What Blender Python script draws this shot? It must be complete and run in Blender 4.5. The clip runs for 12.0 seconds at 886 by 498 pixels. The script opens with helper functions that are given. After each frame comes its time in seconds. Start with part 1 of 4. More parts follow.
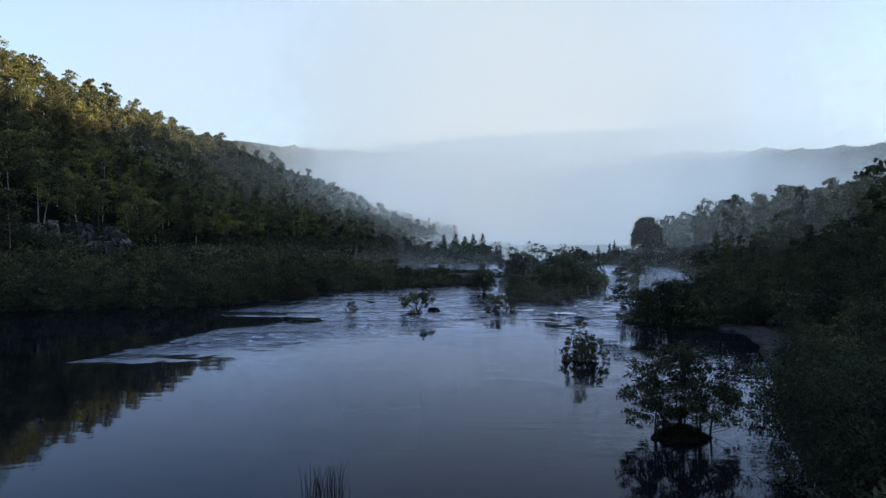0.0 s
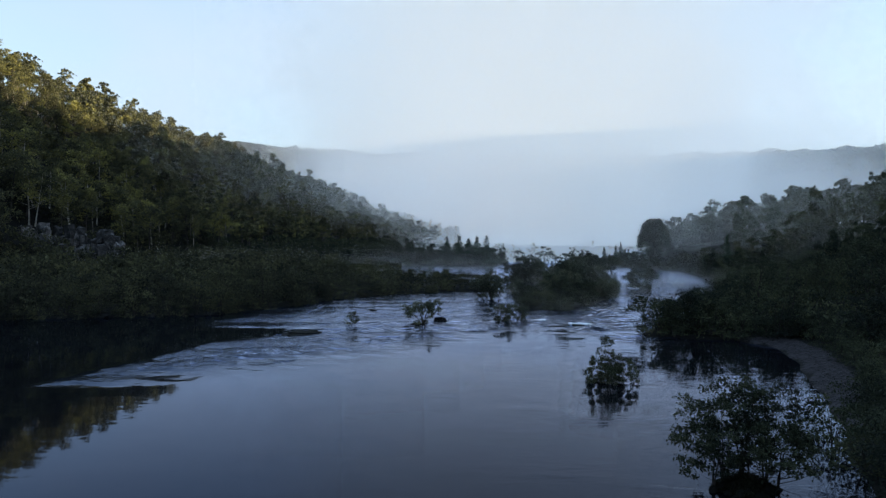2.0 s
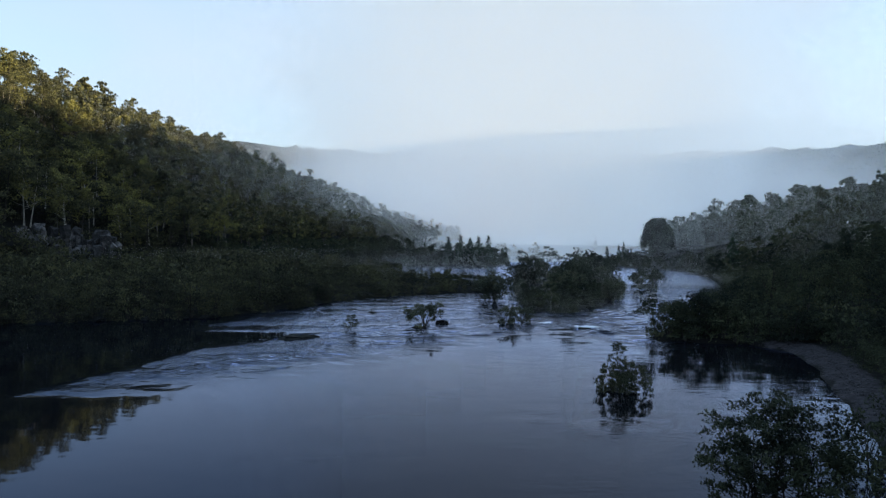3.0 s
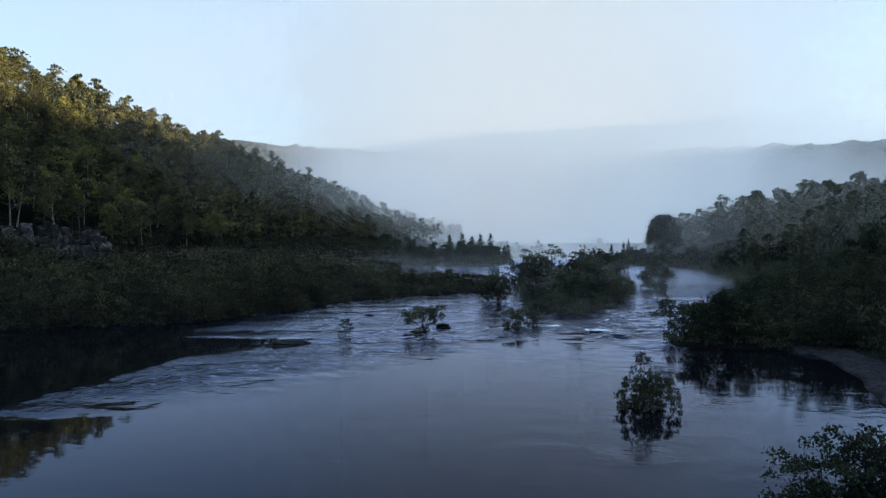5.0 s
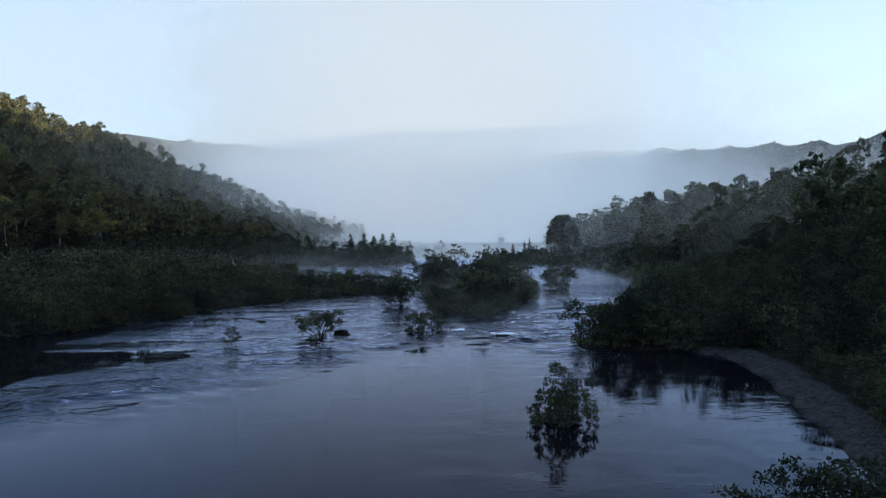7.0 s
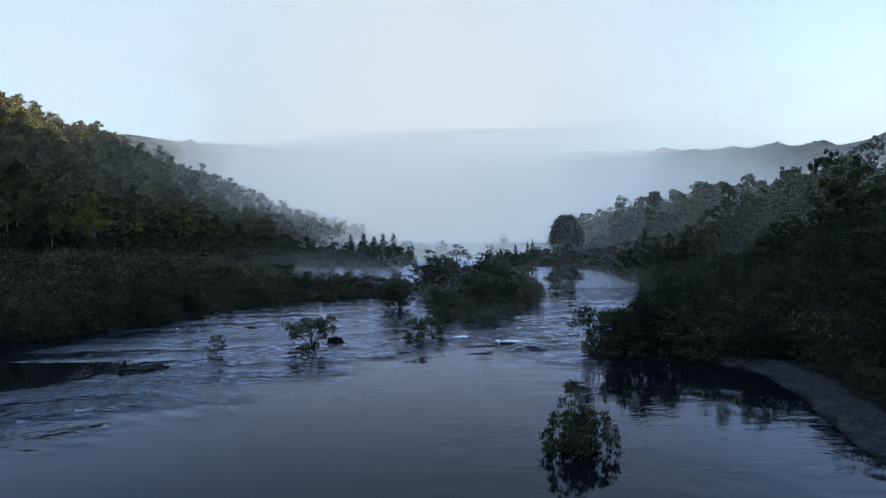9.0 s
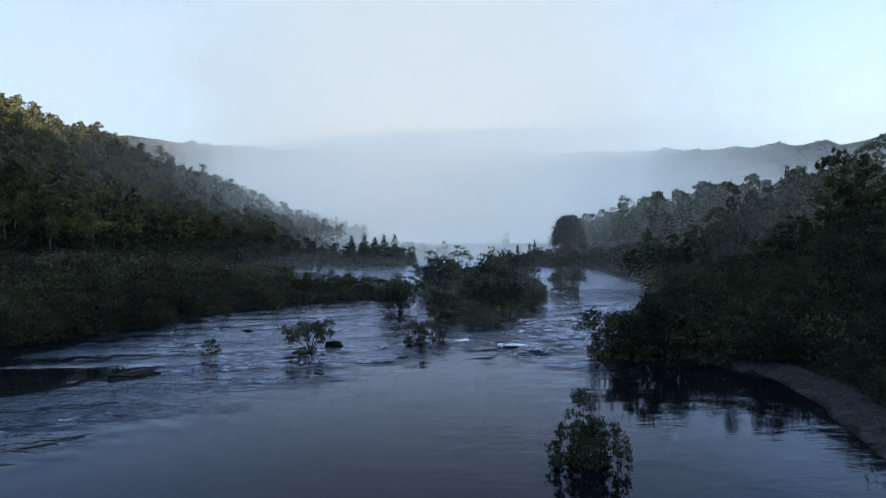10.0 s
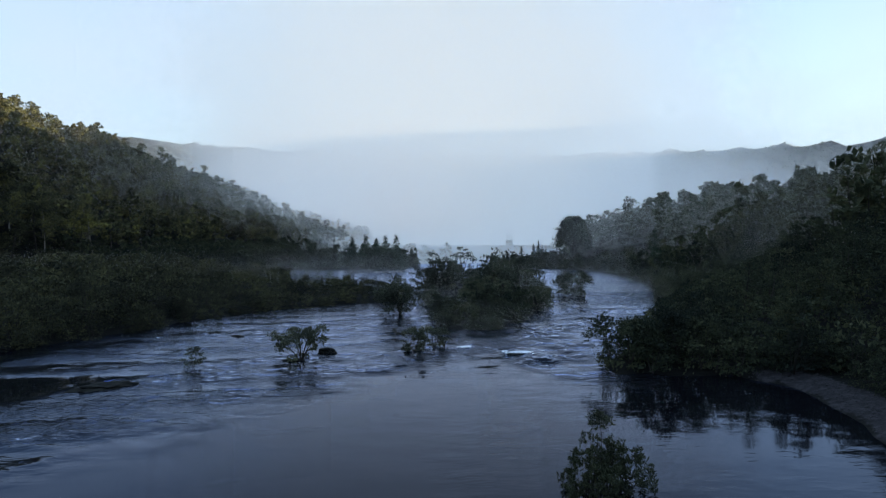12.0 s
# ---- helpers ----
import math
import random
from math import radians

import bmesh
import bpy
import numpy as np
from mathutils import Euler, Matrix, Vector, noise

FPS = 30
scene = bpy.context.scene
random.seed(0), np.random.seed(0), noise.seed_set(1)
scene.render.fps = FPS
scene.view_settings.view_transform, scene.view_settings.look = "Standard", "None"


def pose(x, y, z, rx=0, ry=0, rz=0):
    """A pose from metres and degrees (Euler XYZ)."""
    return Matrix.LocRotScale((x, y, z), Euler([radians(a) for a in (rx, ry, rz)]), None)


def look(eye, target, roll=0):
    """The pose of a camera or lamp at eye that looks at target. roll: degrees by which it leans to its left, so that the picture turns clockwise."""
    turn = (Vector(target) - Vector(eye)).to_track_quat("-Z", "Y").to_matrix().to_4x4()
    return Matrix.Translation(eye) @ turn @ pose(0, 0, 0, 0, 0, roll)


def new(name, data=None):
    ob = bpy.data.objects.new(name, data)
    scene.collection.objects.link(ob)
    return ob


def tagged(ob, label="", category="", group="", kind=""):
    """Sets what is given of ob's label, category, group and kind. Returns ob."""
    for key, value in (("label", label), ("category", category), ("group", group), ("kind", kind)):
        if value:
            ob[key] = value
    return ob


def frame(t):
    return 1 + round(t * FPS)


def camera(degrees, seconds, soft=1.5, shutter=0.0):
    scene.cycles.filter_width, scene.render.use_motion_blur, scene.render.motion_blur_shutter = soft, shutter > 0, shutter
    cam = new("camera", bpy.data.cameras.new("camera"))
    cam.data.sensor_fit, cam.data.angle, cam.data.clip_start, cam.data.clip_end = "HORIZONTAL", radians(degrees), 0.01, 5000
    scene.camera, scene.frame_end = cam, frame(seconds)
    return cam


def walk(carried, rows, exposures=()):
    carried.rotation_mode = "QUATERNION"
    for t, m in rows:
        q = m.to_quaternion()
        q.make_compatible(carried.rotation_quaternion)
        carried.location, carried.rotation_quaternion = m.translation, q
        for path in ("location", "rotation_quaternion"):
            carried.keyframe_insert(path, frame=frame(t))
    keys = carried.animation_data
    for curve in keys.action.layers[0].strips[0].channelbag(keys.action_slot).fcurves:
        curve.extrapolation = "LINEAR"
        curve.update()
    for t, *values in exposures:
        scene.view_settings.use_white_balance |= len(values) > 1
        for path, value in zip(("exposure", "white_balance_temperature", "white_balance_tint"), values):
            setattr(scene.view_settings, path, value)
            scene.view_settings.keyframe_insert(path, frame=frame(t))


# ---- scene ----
cam = camera(66.4, 12.0, soft=1.2)
PATH = [
    (0, (4.479, -71.166, 10.869), (4.467, -69.167, 10.834), 0.6),
    (0.5, (4.173, -69.611, 10.868), (4.16, -67.612, 10.833), 0.7),
    (1, (3.945, -68.136, 10.929), (3.932, -66.136, 10.892), 0.6),
    (1.5, (3.735, -66.609, 11.22), (3.72, -64.61, 11.185), 0.6),
    (2, (3.678, -65.202, 11.474), (3.662, -63.202, 11.441), 0.6),
    (2.5, (3.516, -63.772, 11.584), (3.5, -61.772, 11.55), 0.6),
    (3, (3.528, -62.382, 11.586), (3.509, -60.383, 11.552), 0.5),
    (5, (3.558, -56.428, 11.516), (3.535, -54.428, 11.477), 0.2),
    (5.5, (3.735, -54.975, 11.555), (3.789, -52.976, 11.515), 0.1),
    (6, (3.809, -53.739, 11.572), (4.043, -51.753, 11.532), 0.2),
    (6.5, (3.859, -52.535, 11.568), (4.123, -50.552, 11.528), 0.2),
    (7, (3.982, -51.285, 11.494), (4.245, -49.303, 11.455), 0.2),
    (9, (4.723, -46.272, 11.553), (4.981, -44.289, 11.515), 0.2),
    (9.5, (4.878, -45.252, 11.578), (5.134, -43.269, 11.54), 0.2),
    (10, (5.072, -44.219, 11.559), (5.325, -42.235, 11.523), 0.1),
    (10.5, (5.29, -43.204, 11.526), (5.54, -41.22, 11.491), 0.1),
    (11, (5.45, -42.179, 11.496), (5.698, -40.195, 11.461), 0.1),
    (11.5, (5.644, -41.114, 11.455), (5.89, -39.129, 11.422), 0.1),
    (12, (5.847, -40.004, 11.407), (6.091, -38.019, 11.376), 0.1),
]
walk(cam, [(t, look(e, a, r)) for t, e, a, r in PATH], exposures=[(0, 1.66), (12, 1.66)])


# ---------------------------------------------------------------- light
SUN_AZ, SUN_EL = radians(90.0), radians(8.7)          # clockwise from +y
sun_way = Vector((math.sin(SUN_AZ) * math.cos(SUN_EL), math.cos(SUN_AZ) * math.cos(SUN_EL), math.sin(SUN_EL)))
sun_data = bpy.data.lights.new("sun", "SUN")
sun_data.energy, sun_data.angle, sun_data.color = 5.0, radians(0.5), (1.0, 0.87, 0.56)
sun = new("sun", sun_data)
sun.matrix_world = look((0, 0, 300), Vector((0, 0, 300)) - sun_way)

world = bpy.data.worlds.new("world")
scene.world = world
world.use_nodes = True


def math_node(N, L, op, a, b):
    n = N("ShaderNodeMath")
    n.operation = op
    for i, v in enumerate((a, b)):
        if isinstance(v, (int, float)):
            n.inputs[i].default_value = v
        else:
            L(v, n.inputs[i])
    return n.outputs[0]


def build_world():
    nt = world.node_tree
    nt.nodes.clear()
    N, L = nt.nodes.new, nt.links.new
    sky = N("ShaderNodeTexSky")
    sky.sky_type, sky.sun_disc = "NISHITA", False
    sky.sun_elevation, sky.sun_rotation = SUN_EL, SUN_AZ
    sky.air_density, sky.dust_density, sky.ozone_density = 1.0, 1.5, 2.0
    clear = N("ShaderNodeBackground")
    clear.inputs["Strength"].default_value = 0.14
    L(sky.outputs[0], clear.inputs["Color"])
    # thin high cloud and lifting mist, soft and without edges
    co = N("ShaderNodeTexCoord")
    mp = N("ShaderNodeMapping")
    mp.inputs["Scale"].default_value = (1.0, 1.0, 1.6)
    L(co.outputs["Generated"], mp.inputs["Vector"])
    nz = N("ShaderNodeTexNoise")
    nz.inputs["Scale"].default_value, nz.inputs["Detail"].default_value, nz.inputs["Roughness"].default_value = 2.3, 4.0, 0.5
    nz.inputs["Distortion"].default_value = 0.3
    L(mp.outputs[0], nz.inputs["Vector"])
    cover = N("ShaderNodeMapRange")
    cover.interpolation_type = "SMOOTHSTEP"
    cover.inputs["From Min"].default_value, cover.inputs["From Max"].default_value = 0.3, 0.68
    cover.inputs["To Min"].default_value, cover.inputs["To Max"].default_value = 0.6, 0.95
    L(nz.outputs["Fac"], cover.inputs["Value"])
    tint = N("ShaderNodeMix")
    tint.data_type = "RGBA"
    low_tint = N("ShaderNodeMix")
    low_tint.data_type = "RGBA"
    low_tint.inputs["A"].default_value, low_tint.inputs["B"].default_value = (0.56, 0.785, 1.0, 1), (0.65, 0.795, 0.96, 1)
    L(cover.outputs[0], low_tint.inputs["Factor"])
    tint.inputs["B"].default_value = (0.45, 0.68, 1.02, 1)
    L(low_tint.outputs["Result"], tint.inputs["A"])
    cloud = N("ShaderNodeBackground")
    sep = N("ShaderNodeSeparateXYZ")
    L(co.outputs["Generated"], sep.inputs[0])
    grade = N("ShaderNodeMapRange")          # cloud is a little brighter overhead than at the horizon
    grade.inputs["From Min"].default_value, grade.inputs["From Max"].default_value = 0.32, 0.9
    grade.inputs["To Min"].default_value, grade.inputs["To Max"].default_value = 0.335, 0.5
    L(sep.outputs[2], grade.inputs["Value"])
    bluer = N("ShaderNodeMapRange")          # and bluer
    bluer.interpolation_type = "SMOOTHSTEP"
    bluer.inputs["From Min"].default_value, bluer.inputs["From Max"].default_value = 0.22, 0.5
    L(sep.outputs[2], bluer.inputs["Value"])
    L(bluer.outputs[0], tint.inputs["Factor"])
    L(grade.outputs[0], cloud.inputs["Strength"])
    # the tall grey plume of mist that stands over the valley
    aim = N("ShaderNodeVectorMath")
    aim.operation = "DOT_PRODUCT"
    aim.inputs[1].default_value = Vector((0.07, 1.0, 0.13)).normalized()
    L(co.outputs["Generated"], aim.inputs[0])
    ragged = math_node(N, L, "ADD", aim.outputs["Value"], math_node(N, L, "MULTIPLY", math_node(N, L, "SUBTRACT", nz.outputs["Fac"], 0.5), 0.12))
    plume = N("ShaderNodeMapRange")
    plume.interpolation_type = "SMOOTHSTEP"
    plume.inputs["From Min"].default_value, plume.inputs["From Max"].default_value = 0.945, 0.985
    plume.inputs["To Max"].default_value = 0.85
    L(ragged, plume.inputs["Value"])
    grey = N("ShaderNodeMix")
    grey.data_type = "RGBA"
    grey.inputs["B"].default_value = (0.485, 0.605, 0.735, 1)
    L(plume.outputs[0], grey.inputs["Factor"]), L(tint.outputs["Result"], grey.inputs["A"])
    L(grey.outputs["Result"], cloud.inputs["Color"])
    mix = N("ShaderNodeMixShader")
    L(cover.outputs[0], mix.inputs[0]), L(clear.outputs[0], mix.inputs[1]), L(cloud.outputs[0], mix.inputs[2])
    out = N("ShaderNodeOutputWorld")
    L(mix.outputs[0], out.inputs[0])


build_world()


# ---------------------------------------------------------------- materials
def material(name):
    m = bpy.data.materials.new(name)
    m.use_nodes = True
    m.node_tree.nodes.clear()
    return m, m.node_tree.nodes.new, m.node_tree.links.new


def ramp(N, stops):
    r = N("ShaderNodeValToRGB")
    r.color_ramp.elements[0].position, r.color_ramp.elements[0].color = stops[0][0], (*stops[0][1], 1)
    r.color_ramp.elements[1].position, r.color_ramp.elements[1].color = stops[-1][0], (*stops[-1][1], 1)
    for p, c in stops[1:-1]:
        r.color_ramp.elements.new(p).color = (*c, 1)
    return r


def noise_tex(N, L, vector, scale, detail=4.0, rough=0.55, stretch=None):
    nz = N("ShaderNodeTexNoise")
    nz.inputs["Scale"].default_value, nz.inputs["Detail"].default_value, nz.inputs["Roughness"].default_value = scale, detail, rough
    if stretch:
        mp = N("ShaderNodeMapping")
        mp.inputs["Scale"].default_value = stretch
        L(vector, mp.inputs["Vector"])
        vector = mp.outputs[0]
    L(vector, nz.inputs["Vector"])
    return nz


def leaf_material(name, dark, mid, light, through_leaf=0.3):
    """Foliage: colour by leaf, by plant and by patch of ground; light comes through the leaf."""
    m, N, L = material(name)
    geo, info = N("ShaderNodeNewGeometry"), N("ShaderNodeObjectInfo")
    patch = noise_tex(N, L, geo.outputs["Position"], 0.17, 4.0, 0.65)
    f = math_node(N, L, "MULTIPLY", geo.outputs["Random Per Island"], 0.3)
    pk = N("ShaderNodeMapRange")
    pk.inputs["From Min"].default_value, pk.inputs["From Max"].default_value = 0.33, 0.67
    L(patch.outputs["Fac"], pk.inputs["Value"])
    f = math_node(N, L, "ADD", f, math_node(N, L, "MULTIPLY", pk.outputs[0], 0.6))
    f = math_node(N, L, "ADD", f, math_node(N, L, "MULTIPLY", math_node(N, L, "SUBTRACT", info.outputs["Random"], 0.5), 0.42))
    r = ramp(N, [(0.15, dark), (0.5, mid), (0.95, light)])
    L(f, r.inputs[0])
    bs = N("ShaderNodeBsdfPrincipled")
    bs.inputs["Roughness"].default_value = 0.8
    bs.inputs["Specular IOR Level"].default_value = 0.06
    L(r.outputs[0], bs.inputs["Base Color"])
    tr = N("ShaderNodeBsdfTranslucent")
    L(r.outputs[0], tr.inputs["Color"])
    mix = N("ShaderNodeMixShader")
    mix.inputs[0].default_value = through_leaf
    L(bs.outputs[0], mix.inputs[1]), L(tr.outputs[0], mix.inputs[2])
    out = N("ShaderNodeOutputMaterial")
    L(mix.outputs[0], out.inputs[0])
    return m


def rough_material(name, stops, scale, bump=0.3, roughness=0.9, fine=6.0, stretch=None, spread=0.2):
    m, N, L = material(name)
    geo, info = N("ShaderNodeNewGeometry"), N("ShaderNodeObjectInfo")
    big = noise_tex(N, L, geo.outputs["Position"], scale, 5.0, 0.6, stretch)
    small = noise_tex(N, L, geo.outputs["Position"], scale * fine, 5.0, 0.65, stretch)
    f = math_node(N, L, "ADD", math_node(N, L, "MULTIPLY", big.outputs["Fac"], 0.6), math_node(N, L, "MULTIPLY", small.outputs["Fac"], 0.4))
    f = math_node(N, L, "ADD", f, math_node(N, L, "MULTIPLY", math_node(N, L, "SUBTRACT", info.outputs["Random"], 0.5), spread))
    r = ramp(N, stops)
    L(f, r.inputs[0])
    bs = N("ShaderNodeBsdfPrincipled")
    bs.inputs["Roughness"].default_value = roughness
    bs.inputs["Specular IOR Level"].default_value = 0.12
    L(r.outputs[0], bs.inputs["Base Color"])
    bp = N("ShaderNodeBump")
    bp.inputs["Strength"].default_value, bp.inputs["Distance"].default_value = bump, 0.5 / (scale * fine)
    L(small.outputs["Fac"], bp.inputs["Height"])
    L(bp.outputs[0], bs.inputs["Normal"])
    out = N("ShaderNodeOutputMaterial")
    L(bs.outputs[0], out.inputs[0])
    return m


# part of the sun on the crest is put into the gums' light tone
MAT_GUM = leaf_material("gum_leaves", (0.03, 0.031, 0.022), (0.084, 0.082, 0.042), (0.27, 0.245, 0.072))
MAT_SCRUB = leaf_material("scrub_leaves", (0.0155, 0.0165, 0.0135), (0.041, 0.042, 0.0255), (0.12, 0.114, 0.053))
MAT_RIVER = leaf_material("river_leaves", (0.033, 0.036, 0.027), (0.069, 0.074, 0.05), (0.15, 0.152, 0.085))
# part of the bank's shade is put into this darker leaf colour
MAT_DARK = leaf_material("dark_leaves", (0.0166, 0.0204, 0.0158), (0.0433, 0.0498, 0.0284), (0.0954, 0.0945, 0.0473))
MAT_CONIFER = leaf_material("needles", (0.0168, 0.0302, 0.0202), (0.0336, 0.0538, 0.0336), (0.0672, 0.0941, 0.0504))
MAT_BARK = rough_material("bark", [(0.2, (0.012, 0.010, 0.008)), (0.5, (0.028, 0.023, 0.019)), (0.85, (0.07, 0.058, 0.048))], 1.6, 0.6, stretch=(1, 1, 0.25))
MAT_PALE_BARK = rough_material("pale_bark", [(0.3, (0.03, 0.026, 0.022)), (0.55, (0.09, 0.08, 0.068)), (0.75, (0.36, 0.33, 0.28))], 1.2, 0.4, stretch=(1, 1, 0.3), spread=0.55)
MAT_ROCK = rough_material("rock", [(0.3, (0.01, 0.01, 0.009)), (0.5, (0.042, 0.04, 0.039)), (0.7, (0.19, 0.178, 0.17))], 0.7, 0.9)
MAT_WET_ROCK = rough_material("wet_rock", [(0.25, (0.004, 0.004, 0.004)), (0.5, (0.010, 0.010, 0.009)), (0.8, (0.035, 0.034, 0.027))], 1.5, 1.0, roughness=0.85)
MAT_PEBBLE = rough_material("pebbles", [(0.2, (0.016, 0.0145, 0.015)), (0.5, (0.036, 0.033, 0.034)), (0.85, (0.1, 0.092, 0.092))], 2.5, 0.4)
MAT_REED = leaf_material("reeds", (0.01, 0.01, 0.006), (0.02, 0.02, 0.012), (0.045, 0.042, 0.026))


def ground_material():
    m, N, L = material("ground")
    geo = N("ShaderNodeNewGeometry")
    pos = geo.outputs["Position"]
    big, small = noise_tex(N, L, pos, 0.09, 5.0, 0.6), noise_tex(N, L, pos, 1.7, 6.0, 0.65)
    f = math_node(N, L, "ADD", math_node(N, L, "MULTIPLY", big.outputs["Fac"], 0.55), math_node(N, L, "MULTIPLY", small.outputs["Fac"], 0.45))
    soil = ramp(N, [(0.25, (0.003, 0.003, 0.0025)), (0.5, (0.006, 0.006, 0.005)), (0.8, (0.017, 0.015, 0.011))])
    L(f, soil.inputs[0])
    sand = ramp(N, [(0.25, (0.012, 0.0107, 0.0115)), (0.5, (0.024, 0.0215, 0.023)), (0.8, (0.058, 0.052, 0.053))])
    L(small.outputs["Fac"], sand.inputs[0])
    at = N("ShaderNodeAttribute")
    at.attribute_name = "sand"
    edge = math_node(N, L, "ADD", at.outputs["Fac"], math_node(N, L, "MULTIPLY", math_node(N, L, "SUBTRACT", small.outputs["Fac"], 0.5), 0.8))
    k = N("ShaderNodeMapRange")
    k.inputs["From Min"].default_value, k.inputs["From Max"].default_value = 0.35, 0.6
    L(edge, k.inputs["Value"])
    mx = N("ShaderNodeMix")
    mx.data_type = "RGBA"
    L(k.outputs[0], mx.inputs["Factor"]), L(soil.outputs[0], mx.inputs["A"]), L(sand.outputs[0], mx.inputs["B"])
    bs = N("ShaderNodeBsdfPrincipled")
    bs.inputs["Roughness"].default_value = 0.95
    bs.inputs["Specular IOR Level"].default_value = 0.08
    L(mx.outputs["Result"], bs.inputs["Base Color"])
    bp = N("ShaderNodeBump")
    bp.inputs["Strength"].default_value, bp.inputs["Distance"].default_value = 0.6, 0.15
    L(small.outputs["Fac"], bp.inputs["Height"]), L(bp.outputs[0], bs.inputs["Normal"])
    out = N("ShaderNodeOutputMaterial")
    L(bs.outputs[0], out.inputs[0])
    return m


def water_material():
    m, N, L = material("river_water")
    pos = N("ShaderNodeNewGeometry").outputs["Position"]
    at = N("ShaderNodeAttribute")
    at.attribute_name = "ripple"
    # broken, stretched wavelets where the river runs over stones
    w1 = noise_tex(N, L, pos, 0.95, 3.0, 0.6, (0.75, 1.0, 1))
    w2 = noise_tex(N, L, pos, 2.6, 3.0, 0.6, (0.7, 1.1, 1))
    gust = noise_tex(N, L, pos, 0.2, 4.0, 0.65, (0.55, 1.2, 1))
    waves = math_node(N, L, "ADD", w1.outputs["Fac"], math_node(N, L, "MULTIPLY", w2.outputs["Fac"], 0.12))
    edge = math_node(N, L, "ADD", at.outputs["Fac"], math_node(N, L, "MULTIPLY", math_node(N, L, "SUBTRACT", gust.outputs["Fac"], 0.5), 2.2))
    g = N("ShaderNodeMapRange")
    g.inputs["From Min"].default_value, g.inputs["From Max"].default_value = 0.15, 1.25
    L(edge, g.inputs["Value"])
    amp = math_node(N, L, "MULTIPLY", g.outputs[0], math_node(N, L, "MINIMUM", at.outputs["Fac"], 1.0))
    rough_h = math_node(N, L, "MULTIPLY", waves, amp)
    # slow swirls of the quiet pool
    calm = noise_tex(N, L, pos, 0.5, 2.0, 0.5, (0.6, 1.0, 1))
    small = N("ShaderNodeAttribute")
    small.attribute_name = "chop"            # short chop of the upper reach, finer than the relief
    swell = noise_tex(N, L, pos, 0.3, 3.0, 0.6, (0.55, 1.0, 1))
    rough_h = math_node(N, L, "ADD", rough_h, math_node(N, L, "MULTIPLY", math_node(N, L, "MULTIPLY", swell.outputs["Fac"], small.outputs["Fac"]), 2.2))
    h = math_node(N, L, "ADD", math_node(N, L, "MULTIPLY", rough_h, 0.3), math_node(N, L, "MULTIPLY", calm.outputs["Fac"], 0.009))
    bp = N("ShaderNodeBump")
    bp.inputs["Strength"].default_value, bp.inputs["Distance"].default_value = 1.0, 1.0
    L(h, bp.inputs["Height"])
    body, gloss, mix = N("ShaderNodeBsdfDiffuse"), N("ShaderNodeBsdfGlossy"), N("ShaderNodeMixShader")
    body.inputs["Color"].default_value = (0.0033, 0.0034, 0.0045, 1)
    gloss.inputs["Color"].default_value, gloss.inputs["Roughness"].default_value = (0.63, 0.735, 1.0, 1), 0.065
    fresnel = N("ShaderNodeFresnel")
    fresnel.inputs["IOR"].default_value = 1.33
    blur = math_node(N, L, "ADD", math_node(N, L, "MULTIPLY", amp, 0.05), 0.036)
    blur = math_node(N, L, "ADD", blur, math_node(N, L, "MULTIPLY", math_node(N, L, "MINIMUM", at.outputs["Fac"], 0.3), 0.15))
    blur = math_node(N, L, "ADD", blur, math_node(N, L, "MULTIPLY", small.outputs["Fac"], 0.2))
    L(blur, gloss.inputs["Roughness"])
    for n in (gloss, fresnel, body):
        L(bp.outputs[0], n.inputs["Normal"])
    sheen = math_node(N, L, "MULTIPLY", math_node(N, L, "POWER", fresnel.outputs[0], 1.5), 1.9)
    L(math_node(N, L, "MINIMUM", sheen, 1.0), mix.inputs[0]), L(body.outputs[0], mix.inputs[1]), L(gloss.outputs[0], mix.inputs[2])
    out = N("ShaderNodeOutputMaterial")
    L(mix.outputs[0], out.inputs[0])
    return m


